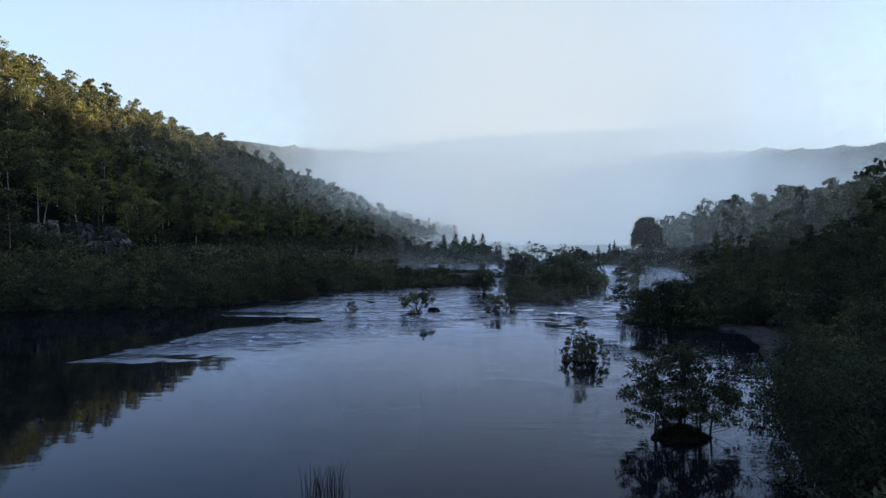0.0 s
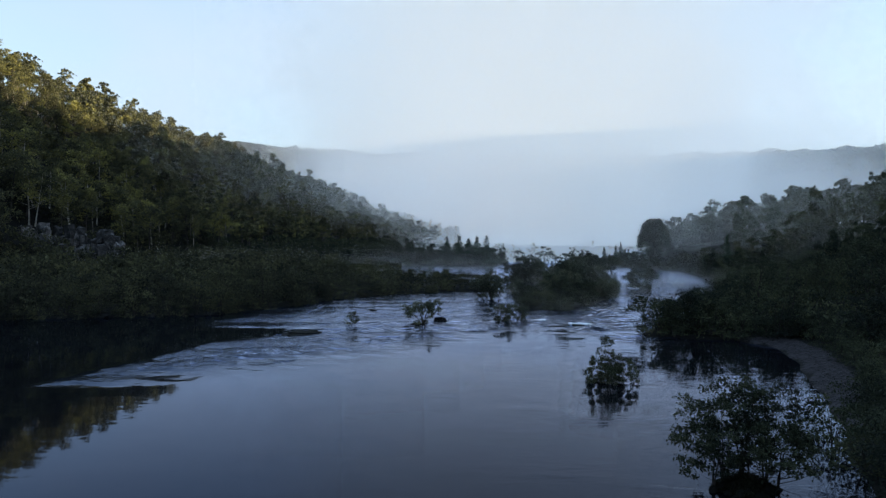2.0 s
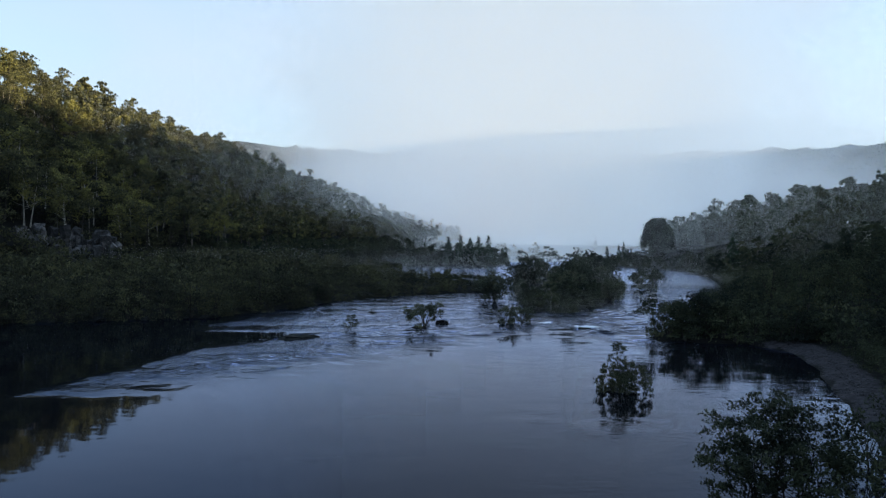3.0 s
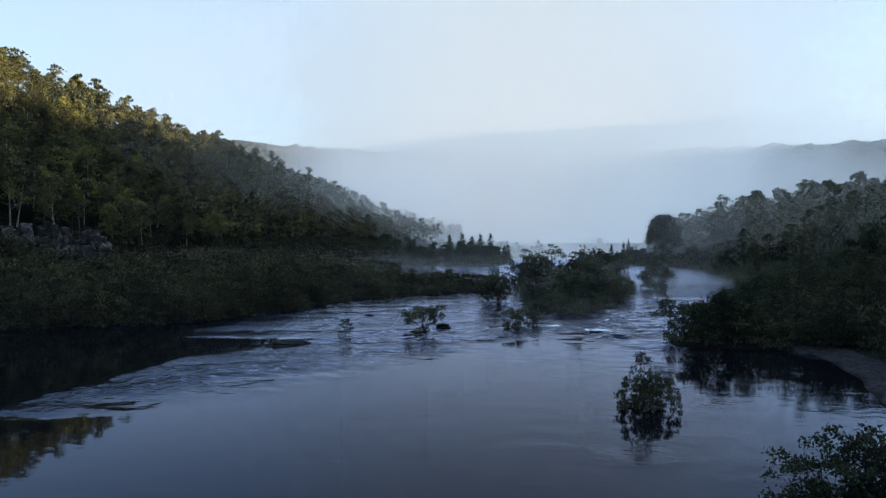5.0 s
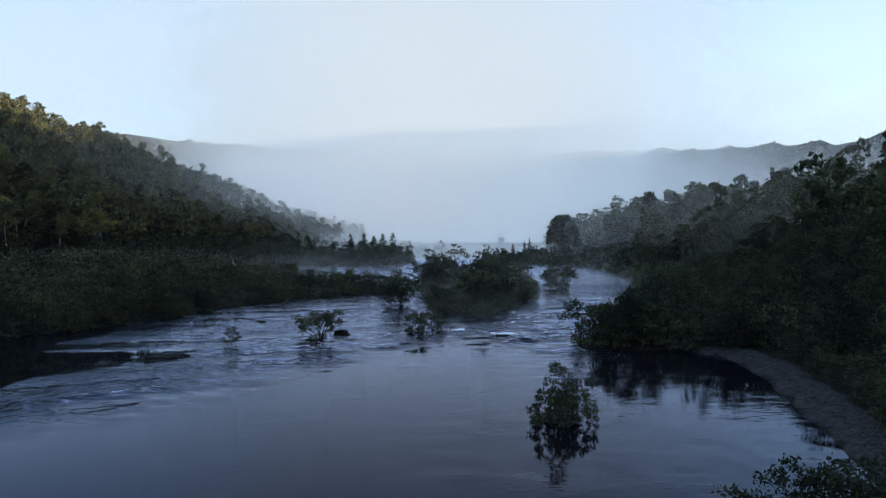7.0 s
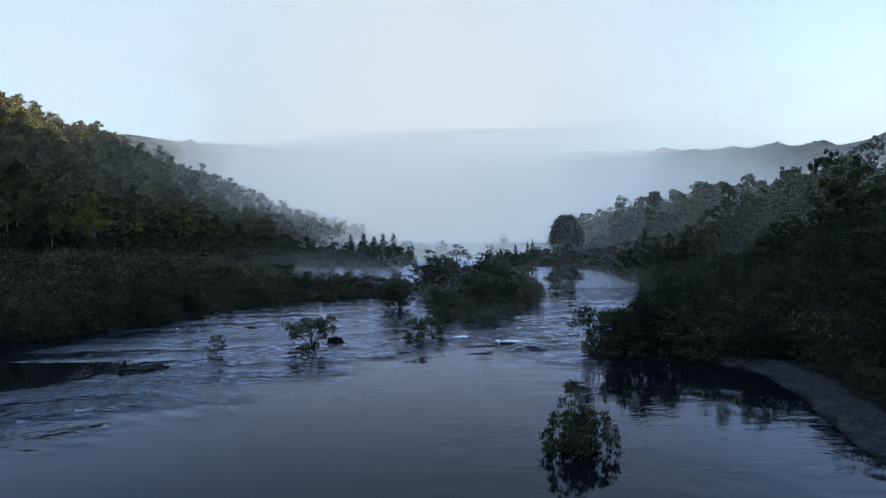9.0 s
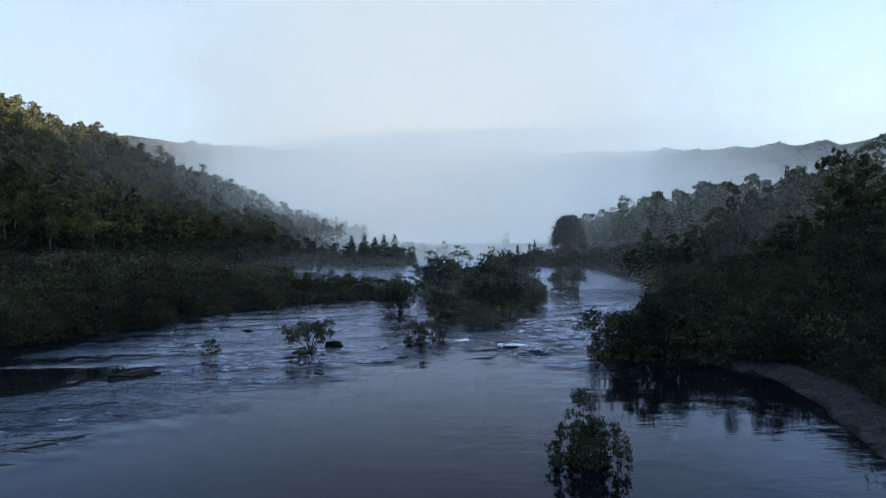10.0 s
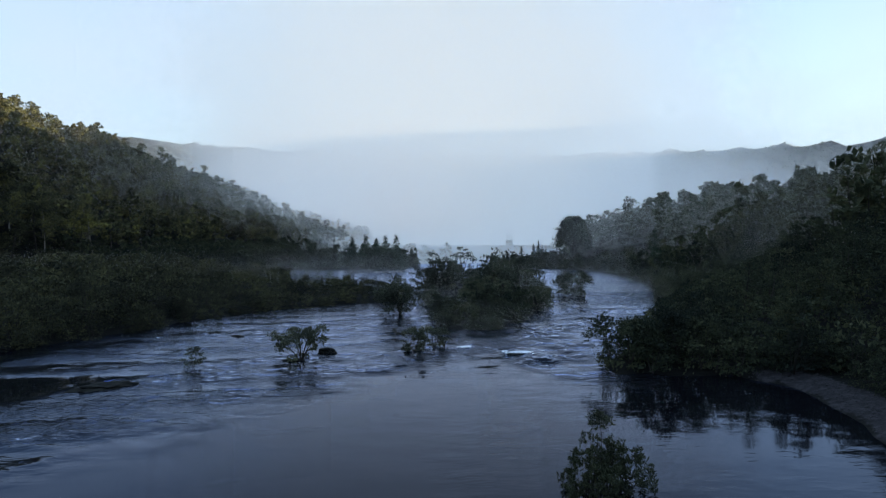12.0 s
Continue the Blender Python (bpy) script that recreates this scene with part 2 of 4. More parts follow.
def mist_material(name, density, tint, lifted):
    """Fine droplets that scatter the sky's light: every bit of the bank is lit as a level patch would be, from both of its sides."""
    m, N, L = material(name)
    pos = N("ShaderNodeNewGeometry").outputs["Position"]
    uv = N("ShaderNodeUVMap")
    sep = N("ShaderNodeSeparateXYZ")
    L(uv.outputs[0], sep.inputs[0])
    big = noise_tex(N, L, pos, 0.008, 2.0, 0.5, (1, 1, 1.5))
    small = noise_tex(N, L, pos, 0.026, 2.5, 0.5, (1, 1, 1.8))
    n = math_node(N, L, "ADD", math_node(N, L, "MULTIPLY", big.outputs["Fac"], 0.85), math_node(N, L, "MULTIPLY", small.outputs["Fac"], 0.15))
    wob = math_node(N, L, "MULTIPLY", math_node(N, L, "SUBTRACT", n, 0.5), 0.9)

    def soft(value, a, b):
        k = N("ShaderNodeMapRange")
        k.interpolation_type = "SMOOTHSTEP"
        k.inputs["From Min"].default_value, k.inputs["From Max"].default_value = a, b
        L(value, k.inputs["Value"])
        return k.outputs[0]

    def rise(value, middle, steep):
        e = math_node(N, L, "POWER", 2.718, math_node(N, L, "MULTIPLY", math_node(N, L, "SUBTRACT", value, middle), -steep))
        return math_node(N, L, "DIVIDE", 1.0, math_node(N, L, "ADD", e, 1.0))
    u = math_node(N, L, "ADD", sep.outputs[0], math_node(N, L, "MULTIPLY", wob, 0.3))
    v = math_node(N, L, "ADD", sep.outputs[1], math_node(N, L, "MULTIPLY", wob, 0.8))
    fade = math_node(N, L, "MULTIPLY", rise(u, 0.19, 16.0), rise(math_node(N, L, "SUBTRACT", 1.0, u), 0.19, 16.0))
    fade = math_node(N, L, "MULTIPLY", fade, rise(math_node(N, L, "SUBTRACT", 1.0, v), *((0.36, 4.5) if density > 0.8 else (0.5, 7.0))))
    # nothing may reach the rim of the sheet
    rim = math_node(N, L, "MULTIPLY", soft(sep.outputs[1], 1.0, 0.7), math_node(N, L, "MULTIPLY", soft(sep.outputs[0], 0.0, 0.12), soft(sep.outputs[0], 1.0, 0.88)))
    fade = math_node(N, L, "MULTIPLY", math_node(N, L, "MULTIPLY", fade, rim), density)
    if lifted:
        fade = math_node(N, L, "MULTIPLY", fade, soft(v, -0.05, 0.3))
    # droplets: each point of the bank either holds one or is clear air
    grain = N("ShaderNodeTexWhiteNoise")
    spread = N("ShaderNodeVectorMath")
    spread.operation = "SCALE"
    spread.inputs["Scale"].default_value = 37.0
    L(pos, spread.inputs[0]), L(spread.outputs[0], grain.inputs["Vector"])
    fade = math_node(N, L, "LESS_THAN", grain.outputs["Value"], fade)
    up, down = N("ShaderNodeCombineXYZ"), N("ShaderNodeCombineXYZ")
    up.inputs[2].default_value, down.inputs[2].default_value = 1.0, -1.0
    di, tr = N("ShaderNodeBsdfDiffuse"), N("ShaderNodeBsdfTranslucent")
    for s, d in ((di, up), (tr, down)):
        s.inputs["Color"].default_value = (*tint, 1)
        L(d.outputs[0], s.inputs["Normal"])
    add = N("ShaderNodeAddShader")
    L(di.outputs[0], add.inputs[0]), L(tr.outputs[0], add.inputs[1])
    clear = N("ShaderNodeBsdfTransparent")
    mix = N("ShaderNodeMixShader")
    L(fade, mix.inputs[0]), L(clear.outputs[0], mix.inputs[1]), L(add.outputs[0], mix.inputs[2])
    out = N("ShaderNodeOutputMaterial")
    L(mix.outputs[0], out.inputs[0])
    return m


MAT_GROUND, MAT_WATER = ground_material(), water_material()


# ---------------------------------------------------------------- mesh tools
def quad_mesh(name, verts, quads, mats, index=None, smooth=False, uv=None):
    """A mesh from arrays of vertices and four-cornered faces."""
    me = bpy.data.meshes.new(name)
    n, q = len(verts), len(quads)
    me.vertices.add(n)
    me.vertices.foreach_set("co", np.ascontiguousarray(verts, dtype=np.float32).ravel())
    me.loops.add(q * 4)
    me.loops.foreach_set("vertex_index", np.ascontiguousarray(quads, dtype=np.int32).ravel())
    me.polygons.add(q)
    me.polygons.foreach_set("loop_start", np.arange(0, q * 4, 4, dtype=np.int32))
    for mt in mats:
        me.materials.append(mt)
    if index is not None:
        me.polygons.foreach_set("material_index", np.ascontiguousarray(index, dtype=np.int32))
    me.polygons.foreach_set("use_smooth", np.full(q, smooth, dtype=bool))
    if uv is not None:
        me.uv_layers.new(name="UVMap").data.foreach_set("uv", np.ascontiguousarray(uv[np.asarray(quads).ravel()], dtype=np.float32).ravel())
    me.update(calc_edges=True)
    me.validate()
    return me


def tube(points, radii, sides=6):
    """Vertices and faces of a tapered limb along points."""
    pts = [Vector(p) for p in points]
    vs, qs = [], []
    for i, p in enumerate(pts):
        d = (pts[min(i + 1, len(pts) - 1)] - pts[max(i - 1, 0)]).normalized()
        a = d.orthogonal().normalized() if abs(d.z) < 0.95 else (Vector((1, 0, 0)) - d * d.x).normalized()
        b = d.cross(a)
        for s in range(sides):
            w = 2 * math.pi * s / sides
            vs.append(p + (a * math.cos(w) + b * math.sin(w)) * radii[i])
    for i in range(len(pts) - 1):
        for s in range(sides):
            t = (s + 1) % sides
            qs.append((i * sides + s, i * sides + t, (i + 1) * sides + t, (i + 1) * sides + s))
    return np.array([tuple(v) for v in vs]), np.array(qs)


def join(pieces):
    vs, qs, n = [], [], 0
    for v, q in pieces:
        vs.append(v), qs.append(q + n)
        n += len(v)
    return np.concatenate(vs), np.concatenate(qs)


def leaves(rng, centres, radii, count, length, width, flat=0.75, shell=0.55, droop=0.0, dome=0.7):
    """Leaf sprays as small folded lozenges, gathered in loose clumps round the limb ends."""
    centres, radii = np.asarray(centres, float), np.asarray(radii, float)
    w = radii ** 2
    pick = rng.choice(len(centres), count, p=w / w.sum())
    d = rng.normal(size=(count, 3))
    d /= np.linalg.norm(d, axis=1)[:, None]
    d[:, 2] = np.where(rng.random(count) < dome, np.abs(d[:, 2]), d[:, 2])
    r = shell + (1 - shell) * rng.random(count) ** 0.7
    r *= 1 + 0.25 * rng.normal(size=count)
    off = d * (r * radii[pick])[:, None]
    off[:, 2] *= flat
    p = centres[pick] + off
    a = d * 0.6 + rng.normal(size=(count, 3)) * 0.7
    a[:, 2] -= droop
    a /= np.linalg.norm(a, axis=1)[:, None]
    b = np.cross(a, rng.normal(size=(count, 3)))
    b /= np.linalg.norm(b, axis=1)[:, None] + 1e-9
    s = (0.6 + 0.8 * rng.random(count))[:, None]
    la, wb = a * length * s * 0.5, b * width * s * 0.5
    fold = np.cross(a, b) * width * 0.25
    v = np.stack([p - la, p + wb + fold, p + la, p - wb + fold], axis=1).reshape(-1, 3)
    return v, np.arange(count * 4).reshape(-1, 4)


def tree_parts(rng, height, spread, crown_from, clumps, count, leaf, trunks=1, radius=0.18, lean=0.06, flat=0.75, clump_size=0.36, droop=0.0, fill=0.35, round_top=0.8, twigs=True, flare=0.34, skirt=0, slim=0.5):
    """Limbs and leaves of one tree with its foot at the origin."""
    wood, ends, sizes = [], [], []
    for k in range(trunks):
        az = 2 * math.pi * (k + rng.random() * 0.7) / trunks
        out = (lean if trunks == 1 else flare * spread) * (0.6 + 0.7 * rng.random())
        top = height * (0.93 if trunks == 1 else 0.72 + 0.2 * rng.random())
        pts, rad = [], []
        for i in range(6):
            t = i / 5
            bend = out * (t ** 1.2)
            pts.append((math.cos(az) * bend + rng.normal() * 0.02 * height * t, math.sin(az) * bend + rng.normal() * 0.02 * height * t, top * t - 0.3 * (1 - t)))
            rad.append(radius * (1 - 0.86 * t) * (1.35 if i == 0 else 1))
        wood.append(tube(pts, rad, 6) if twigs else tube(pts[::2] + pts[-1:], rad[::2] + rad[-1:], 4))
        n = max(2, clumps // trunks)
        for j in range(n):
            t = crown_from + (0.98 - crown_from) * (j + rng.random()) / n
            f = min(int(t * 5), 4)
            base = Vector(pts[f]).lerp(Vector(pts[f + 1]), t * 5 - f)
            rel = (t - crown_from) / max(1e-6, 1 - crown_from)
            reach = spread * (1 - round_top * rel ** 2) * (0.45 + 0.65 * rng.random()) * (0.75 + 0.25 * math.sin(math.pi * min(1, rel + 0.25)))
            a2 = rng.random() * 2 * math.pi if trunks == 1 else az + rng.normal() * 1.1
            tip = base + Vector((math.cos(a2) * reach, math.sin(a2) * reach, reach * (0.35 + 0.35 * rng.random())))
            tip.z = min(tip.z, height * 0.97)
            mid = base.lerp(tip, 0.5) + Vector((0, 0, -0.06 * reach))
            r0 = radius * 0.36 * (1.1 - 0.7 * t)
            if twigs:
                wood.append(tube([base, mid, tip], [r0, r0 * 0.65, r0 * 0.2], 4))
            ends.append(tuple(tip)), sizes.append(spread * clump_size * (0.6 + 0.7 * rng.random()))
            if rng.random() < fill:
                ends.append(tuple(mid)), sizes.append(spread * clump_size * 0.7)
        ends.append((pts[-1][0], pts[-1][1], pts[-1][2])), sizes.append(spread * clump_size * 0.8)
    for k in range(skirt):
        a, r = 2 * math.pi * (k + rng.random()) / skirt, spread * (0.45 + 0.4 * rng.random())
        ends.append((math.cos(a) * r, math.sin(a) * r, spread * clump_size * (0.25 + 0.5 * rng.random()))), sizes.append(spread * clump_size * (0.8 + 0.4 * rng.random()))
    return join(wood), leaves(rng, ends, sizes, count, leaf, leaf * slim, flat, droop=droop)


def conifer_parts(rng, height, spread, count, leaf):
    wood = [tube([(0, 0, -0.3), (0, 0, height * 0.5), (0, 0, height)], [0.16, 0.1, 0.02], 6)]
    ends, sizes = [], []
    for i in range(26):
        t = 0.08 + 0.9 * i / 26
        a = i * 2.4 + rng.random()
        r = spread * (1 - t) ** 0.85 * (0.75 + 0.4 * rng.random())
        tip = (math.cos(a) * r, math.sin(a) * r, height * t + 0.1 * r)
        wood.append(tube([(0, 0, height * t), tip], [0.035, 0.012], 4))
        ends.append((tip[0] * 0.7, tip[1] * 0.7, tip[2])), sizes.append(0.16 * spread + r * 0.34)
    ends.append((0, 0, height)), sizes.append(0.12 * spread)
    return join(wood), leaves(rng, ends, sizes, count, leaf, leaf * 0.3, 0.7)


def plant(name, parts_, mats, m, label, category, group="", part_names=("trunk", "crown")):
    """One tree or bush: an Empty at its foot with its limbs and its foliage as parts."""
    foot = new(name)
    foot.empty_display_size = 0.5
    for (v, q), mt, nm in zip(parts_, mats, part_names):
        ob = new(nm, quad_mesh(nm, v, q, [mt], smooth=nm in ("trunk", "stems")))
        ob.parent = foot
    foot.matrix_world = m
    return tagged(foot, label, category, group)


# ---------------------------------------------------------------- the lie of the land
LEFT_BANK = [(-300, -400), (-95, -260), (-76, -120), (-68, -30), (-60, 22), (-42, 28), (-30, 32.5), (-24, 41), (-17, 56), (-9, 68), (-3, 73), (4, 79), (12, 81),
             (15, 90), (9, 112), (-8, 132), (-24, 148), (-48, 160), (-50, 196)]
FAR_BANK = [(-36, 207), (0, 209), (17, 211), (23, 217), (26, 235), (33, 262), (50, 300), (80, 350), (150, 520), (190, 720)]
RIGHT_BANK = [(225, 720), (182, 520), (118, 350), (95, 290), (81, 265), (73.5, 243), (72.5, 225), (75, 213), (81, 199), (88.5, 181), (82, 145), (75.5, 118), (65.5, 92), (57.5, 73.5), (50, 56), (41, 38), (31, 24), (27, 17.5), (27.5, 14.5), (31, 13.5), (36.5, 13),
              (38.6, 9.5), (38.2, 5), (36.9, -0.5), (35, -5.5), (33, -11), (30.8, -17), (28.6, -22), (25.5, -29), (22, -38), (19, -48), (17, -60), (18, -80), (24, -120), (60, -260), (100, -400)]
RIVER = LEFT_BANK + FAR_BANK + RIGHT_BANK
ISLAND = [(17, 60), (16, 48), (18, 43), (22, 42), (28, 51), (36, 68), (43, 90), (46, 110), (42, 132), (34, 148), (26, 140), (20, 110), (17, 78)]
LEFT_CREST = [(-215, -200, 76), (-190, 60, 76), (-169, 190, 67), (-156, 333, 60), (-128, 480, 50), (-100, 600, 37), (-62, 720, 15), (-30, 800, 2)]
# heights out of view on the right are set to keep the sun off
RING = [(300, -420, 160), (420, 0, 152), (530, 250, 159), (880, 620, 275), (960, 860, 315), (985, 940, 290), (1005, 1040, 232), (1015, 1150, 212), (760, 1400, 217), (600, 1470, 216), (400, 1520, 212), (100, 1600, 214), (-130, 1640, 228), (-340, 1670, 238), (-760, 1300, 240),
        (-760, 300, 180), (-560, -300, 160), (-100, -620, 130), (300, -420, 150)]


def seg_dist(x, y, line):
    """Distance to a line of points, the third number along it where there is one, and the side."""
    best = np.full(x.shape, 1e9)
    val, side = np.zeros(x.shape), np.zeros(x.shape)
    for a, b in zip(line[:-1], line[1:]):
        dx, dy = b[0] - a[0], b[1] - a[1]
        t = np.clip(((x - a[0]) * dx + (y - a[1]) * dy) / (dx * dx + dy * dy), 0, 1)
        d = np.hypot(x - a[0] - t * dx, y - a[1] - t * dy)
        near = d < best
        best = np.where(near, d, best)
        if len(a) > 2:
            val = np.where(near, a[2] + t * (b[2] - a[2]), val)
        side = np.where(near, np.sign((x - a[0]) * dy - (y - a[1]) * dx), side)
    return best, val, side


def inside(x, y, poly):
    r = np.zeros(x.shape, bool)
    for a, b in zip(poly, poly[1:] + poly[:1]):
        if a[1] != b[1]:
            r ^= ((a[1] > y) != (b[1] > y)) & (x < (b[0] - a[0]) * (y - a[1]) / (b[1] - a[1]) + a[0])
    return r


def waves_2d(x, y, size, seed):
    g = np.random.default_rng(seed)
    z = np.zeros(x.shape)
    for k in range(9):
        a, p, s = g.random() * 6.28, g.random() * 6.28, (0.6 + 1.6 * g.random()) / size
        z += np.sin((x * math.cos(a) + y * math.sin(a)) * 6.28 * s + p) / (1 + 0.3 * k)
    return z / 3.0


def lattice(x, y, size, seed):
    """Smooth random heights between -1 and 1, without any repeat."""
    t = np.random.default_rng(seed).random((512, 512)) * 2 - 1
    u, v = x / size, y / size
    i, j = np.floor(u).astype(int), np.floor(v).astype(int)
    a, b = u - i, v - j
    a, b = a * a * (3 - 2 * a), b * b * (3 - 2 * b)
    p = lambda m, n: t[(i + m) % 512, (j + n) % 512]
    return (p(0, 0) * (1 - a) + p(1, 0) * a) * (1 - b) + (p(0, 1) * (1 - a) + p(1, 1) * a) * b


def shore(x, y):
    """Metres inland from the water's edge; below nought in the water."""
    x, y = np.asarray(x, float), np.asarray(y, float)
    x, y = x + 0.45 * waves_2d(x, y, 9, 5), y + 0.45 * waves_2d(x, y, 8, 6)
    d = seg_dist(x, y, RIVER + RIVER[:1])[0]
    d = np.where(inside(x, y, RIVER), -d, d)
    for poly in (ISLAND,):
        e = seg_dist(x, y, poly + poly[:1])[0]
        e = np.where(inside(x, y, poly), e, -e)
        d = np.maximum(d, e)
    return d


def smooth(v, a, b):
    t = np.clip((v - a) / (b - a), 0, 1)
    return t * t * (3 - 2 * t)


def right_side(x, y):
    d, _, _ = seg_dist(x, y, RIGHT_BANK)
    e, _, _ = seg_dist(x, y, LEFT_BANK + FAR_BANK)
    return d < e


def land(x, y):
    x, y = np.asarray(x, float), np.asarray(y, float)
    d = shore(x, y)
    z = np.where(d < 0, np.maximum(-1.6, d * 0.35), np.minimum(d * 0.35, 0.5) + np.minimum(np.maximum(d - 1.5, 0) * 0.05, 1.5))
    # left hill
    e, h, s = seg_dist(x, y, LEFT_CREST)
    width = np.where(s > 0, 94.0, 260.0)
    k = np.clip(1 - e / width, 0, 1)
    hill = h * (0.75 * k + 0.25 * k * k * (3 - 2 * k))
    # right slope
    r = right_side(x, y)
    rise = np.where(r, np.clip(d - 6, 0, 75) * 0.215 + np.clip(d - 81, 0, 200) * 0.03, 0) * smooth(y, -10, 60)
    rise = rise + np.where(r, np.clip(d - 6, 0, 60) * 0.2, 0) * (1 - smooth(y, -10, 60))
    rise = rise * (1 - smooth(y, 430, 540))
    # the ring of ridges that closes the valley, its unseen right side shaped to cast shade
    q, hq, _ = seg_dist(x, y, RING)
    m = np.clip(1 - q / 420.0, 0, 1)
    far = hq * m ** 1.5
    dry = smooth(d, 0, 12)
    z = z + np.maximum(np.maximum(hill * smooth(d, 0, 25), rise), far * smooth(d, 10, 200)) + dry * (0.5 * waves_2d(x, y, 23, 1) + smooth(z + far, 20, 120) * 3.5 * waves_2d(x, y, 130, 2))
    return z


def axis(marks):
    out = []
    for a, b, step in marks:
        out += list(np.arange(a, b - 1e-6, step))
    return np.array(out + [marks[-1][1]])


def grid_sheet(xs, ys):
    X, Y = np.meshgrid(xs, ys)
    nx = len(xs)
    i = (np.arange(len(ys) - 1)[:, None] * nx + np.arange(nx - 1)[None]).ravel()
    return X.ravel(), Y.ravel(), np.stack([i, i + 1, i + nx + 1, i + nx], 1)


GROUND_X, GROUND_Y = (axis([(-2600, -400, 60), (-400, -120, 8), (-120, -60, 4), (-60, 20, 2.2), (20, 52, 1.3), (52, 130, 3.5), (130, 400, 9), (400, 2600, 60)]),
                        axis([(-2600, -400, 60), (-400, -90, 12), (-90, -30, 2.5), (-30, 20, 1.4), (20, 110, 2.2), (110, 300, 4), (300, 460, 8), (460, 2000, 30), (2000, 2600, 60)]))
gx, gy, gq = grid_sheet(GROUND_X, GROUND_Y)
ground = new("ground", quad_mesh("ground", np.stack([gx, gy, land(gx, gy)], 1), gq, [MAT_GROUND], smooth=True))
tagged(ground, "dark soil and leaf litter of the river valley", "ground", kind="structure")
gd = shore(gx, gy)
beach = smooth(gd, 0.15, 0.55) * smooth(-gd, -3.8, -2.8) * smooth(gy, -30, -20) * smooth(-gy, -15, -9) * (gx > 26)
ground.data.attributes.new("sand", "FLOAT", "POINT").data.foreach_set("value", beach.astype(np.float32))


def sheet_height(x, y):
    """Height of the laid ground between its grid points."""
    z = land(gx, gy).reshape(len(GROUND_Y), len(GROUND_X))
    i = np.clip(np.searchsorted(GROUND_X, x) - 1, 0, len(GROUND_X) - 2)
    j = np.clip(np.searchsorted(GROUND_Y, y) - 1, 0, len(GROUND_Y) - 2)
    u, v = (x - GROUND_X[i]) / (GROUND_X[i + 1] - GROUND_X[i]), (y - GROUND_Y[j]) / (GROUND_Y[j + 1] - GROUND_Y[j])
    return (z[j, i] * (1 - u) + z[j, i + 1] * u) * (1 - v) + (z[j + 1, i] * (1 - u) + z[j + 1, i + 1] * u) * v


# river surface
wx, wy, wq = grid_sheet(axis([(-320, -60, 10), (-60, -28, 2), (-28, 62, 0.46), (62, 130, 4), (130, 240, 10)]), axis([(-420, -60, 12), (-60, -20, 2), (-20, 62, 0.46), (62, 124, 0.75), (124, 360, 4), (360, 720, 12)]))
low = np.interp(wx, [-60, -28, -24, -15, -11.8, -4.7, 1, 9, 18, 22, 27, 36], [80, -17, -17, -12, -10, -4.5, 3, 14, 20, 9, 4, 14])
high = np.interp(wx, [-60, -28, -24, -21.6, -17, -14, -13], [-20, -15, -4, 8, 12, 17, 400])
ripple = smooth(wy, low - 0.5, low + 6) * (1 - smooth(wy, high - 2, high + 1.5))
ripple = np.maximum(ripple, smooth(wx, -32, -22) * smooth(wy, 17.5, 20.5) * (wx < -12))      # along the bank, past the dark pool
ripple = ripple * (1 - 0.2 * smooth(wy, 90, 200))
jag = 0.6 * waves_2d(wx, wy, 14, 9) * (1 - smooth(wy, 52, 80))
ripple = np.clip(ripple * (0.8 + jag), 0, 1.3)
ripple = np.maximum(ripple, 0.10 * smooth(wy, -60, -20) * (0.6 + waves_2d(wx, wy, 25, 11)) * smooth(wx, 8, 22))
ripple = np.maximum(ripple, 0.24 * smooth(wy, -60, -38) * smooth(wx, 2, 14) * (0.8 + 0.5 * waves_2d(wx, wy, 12, 12)))
chop = np.zeros(wx.shape)
for k, (size, tall) in enumerate(((2.6, 1.0), (1.5, 0.8), (0.95, 0.5))):
    chop += tall * (0.5 - np.abs(lattice(wx * 0.8, wy + 0.25 * wx, size, 130 + k)))
patchy = np.clip(0.75 + 0.9 * lattice(wx * 0.6, wy, 11, 140), 0.15, 1.5)
wz = 0.17 * (1 + 0.7 * smooth(wx, 14, 24)) * chop * patchy * np.clip(ripple, 0, 1) * (1 - smooth(wy, 95, 120)) * (1 - smooth(wx, 56, 61)) * smooth(wx, -27.5, -25)
water = new("water", quad_mesh("water", np.stack([wx, wy, wz], 1), wq, [MAT_WATER], smooth=True))
water.data.attributes.new("chop", "FLOAT", "POINT").data.foreach_set("value", (0.6 * np.clip(ripple, 0, 1) * smooth(wy, 70, 180)).astype(np.float32))
water.data.attributes.new("ripple", "FLOAT", "POINT").data.foreach_set("value", ripple.astype(np.float32))
tagged(water, "cold blue river, still pool below a shallow riffle", "river", kind="structure")


# ---------------------------------------------------------------- planting
def scatter(seed, x0, x1, y0, y1, step, keep):
    """Jittered places that keep() lets stand."""
    g = np.random.default_rng(seed)
    xs, ys = np.meshgrid(np.arange(x0, x1, step), np.arange(y0, y1, step))
    xs = xs.ravel() + (g.random(xs.size) - 0.5) * step * 0.9
    ys = ys.ravel() + (g.random(ys.size) - 0.5) * step * 0.9
    ok = keep(xs, ys)
    return xs[ok], ys[ok], land(xs[ok], ys[ok]), g


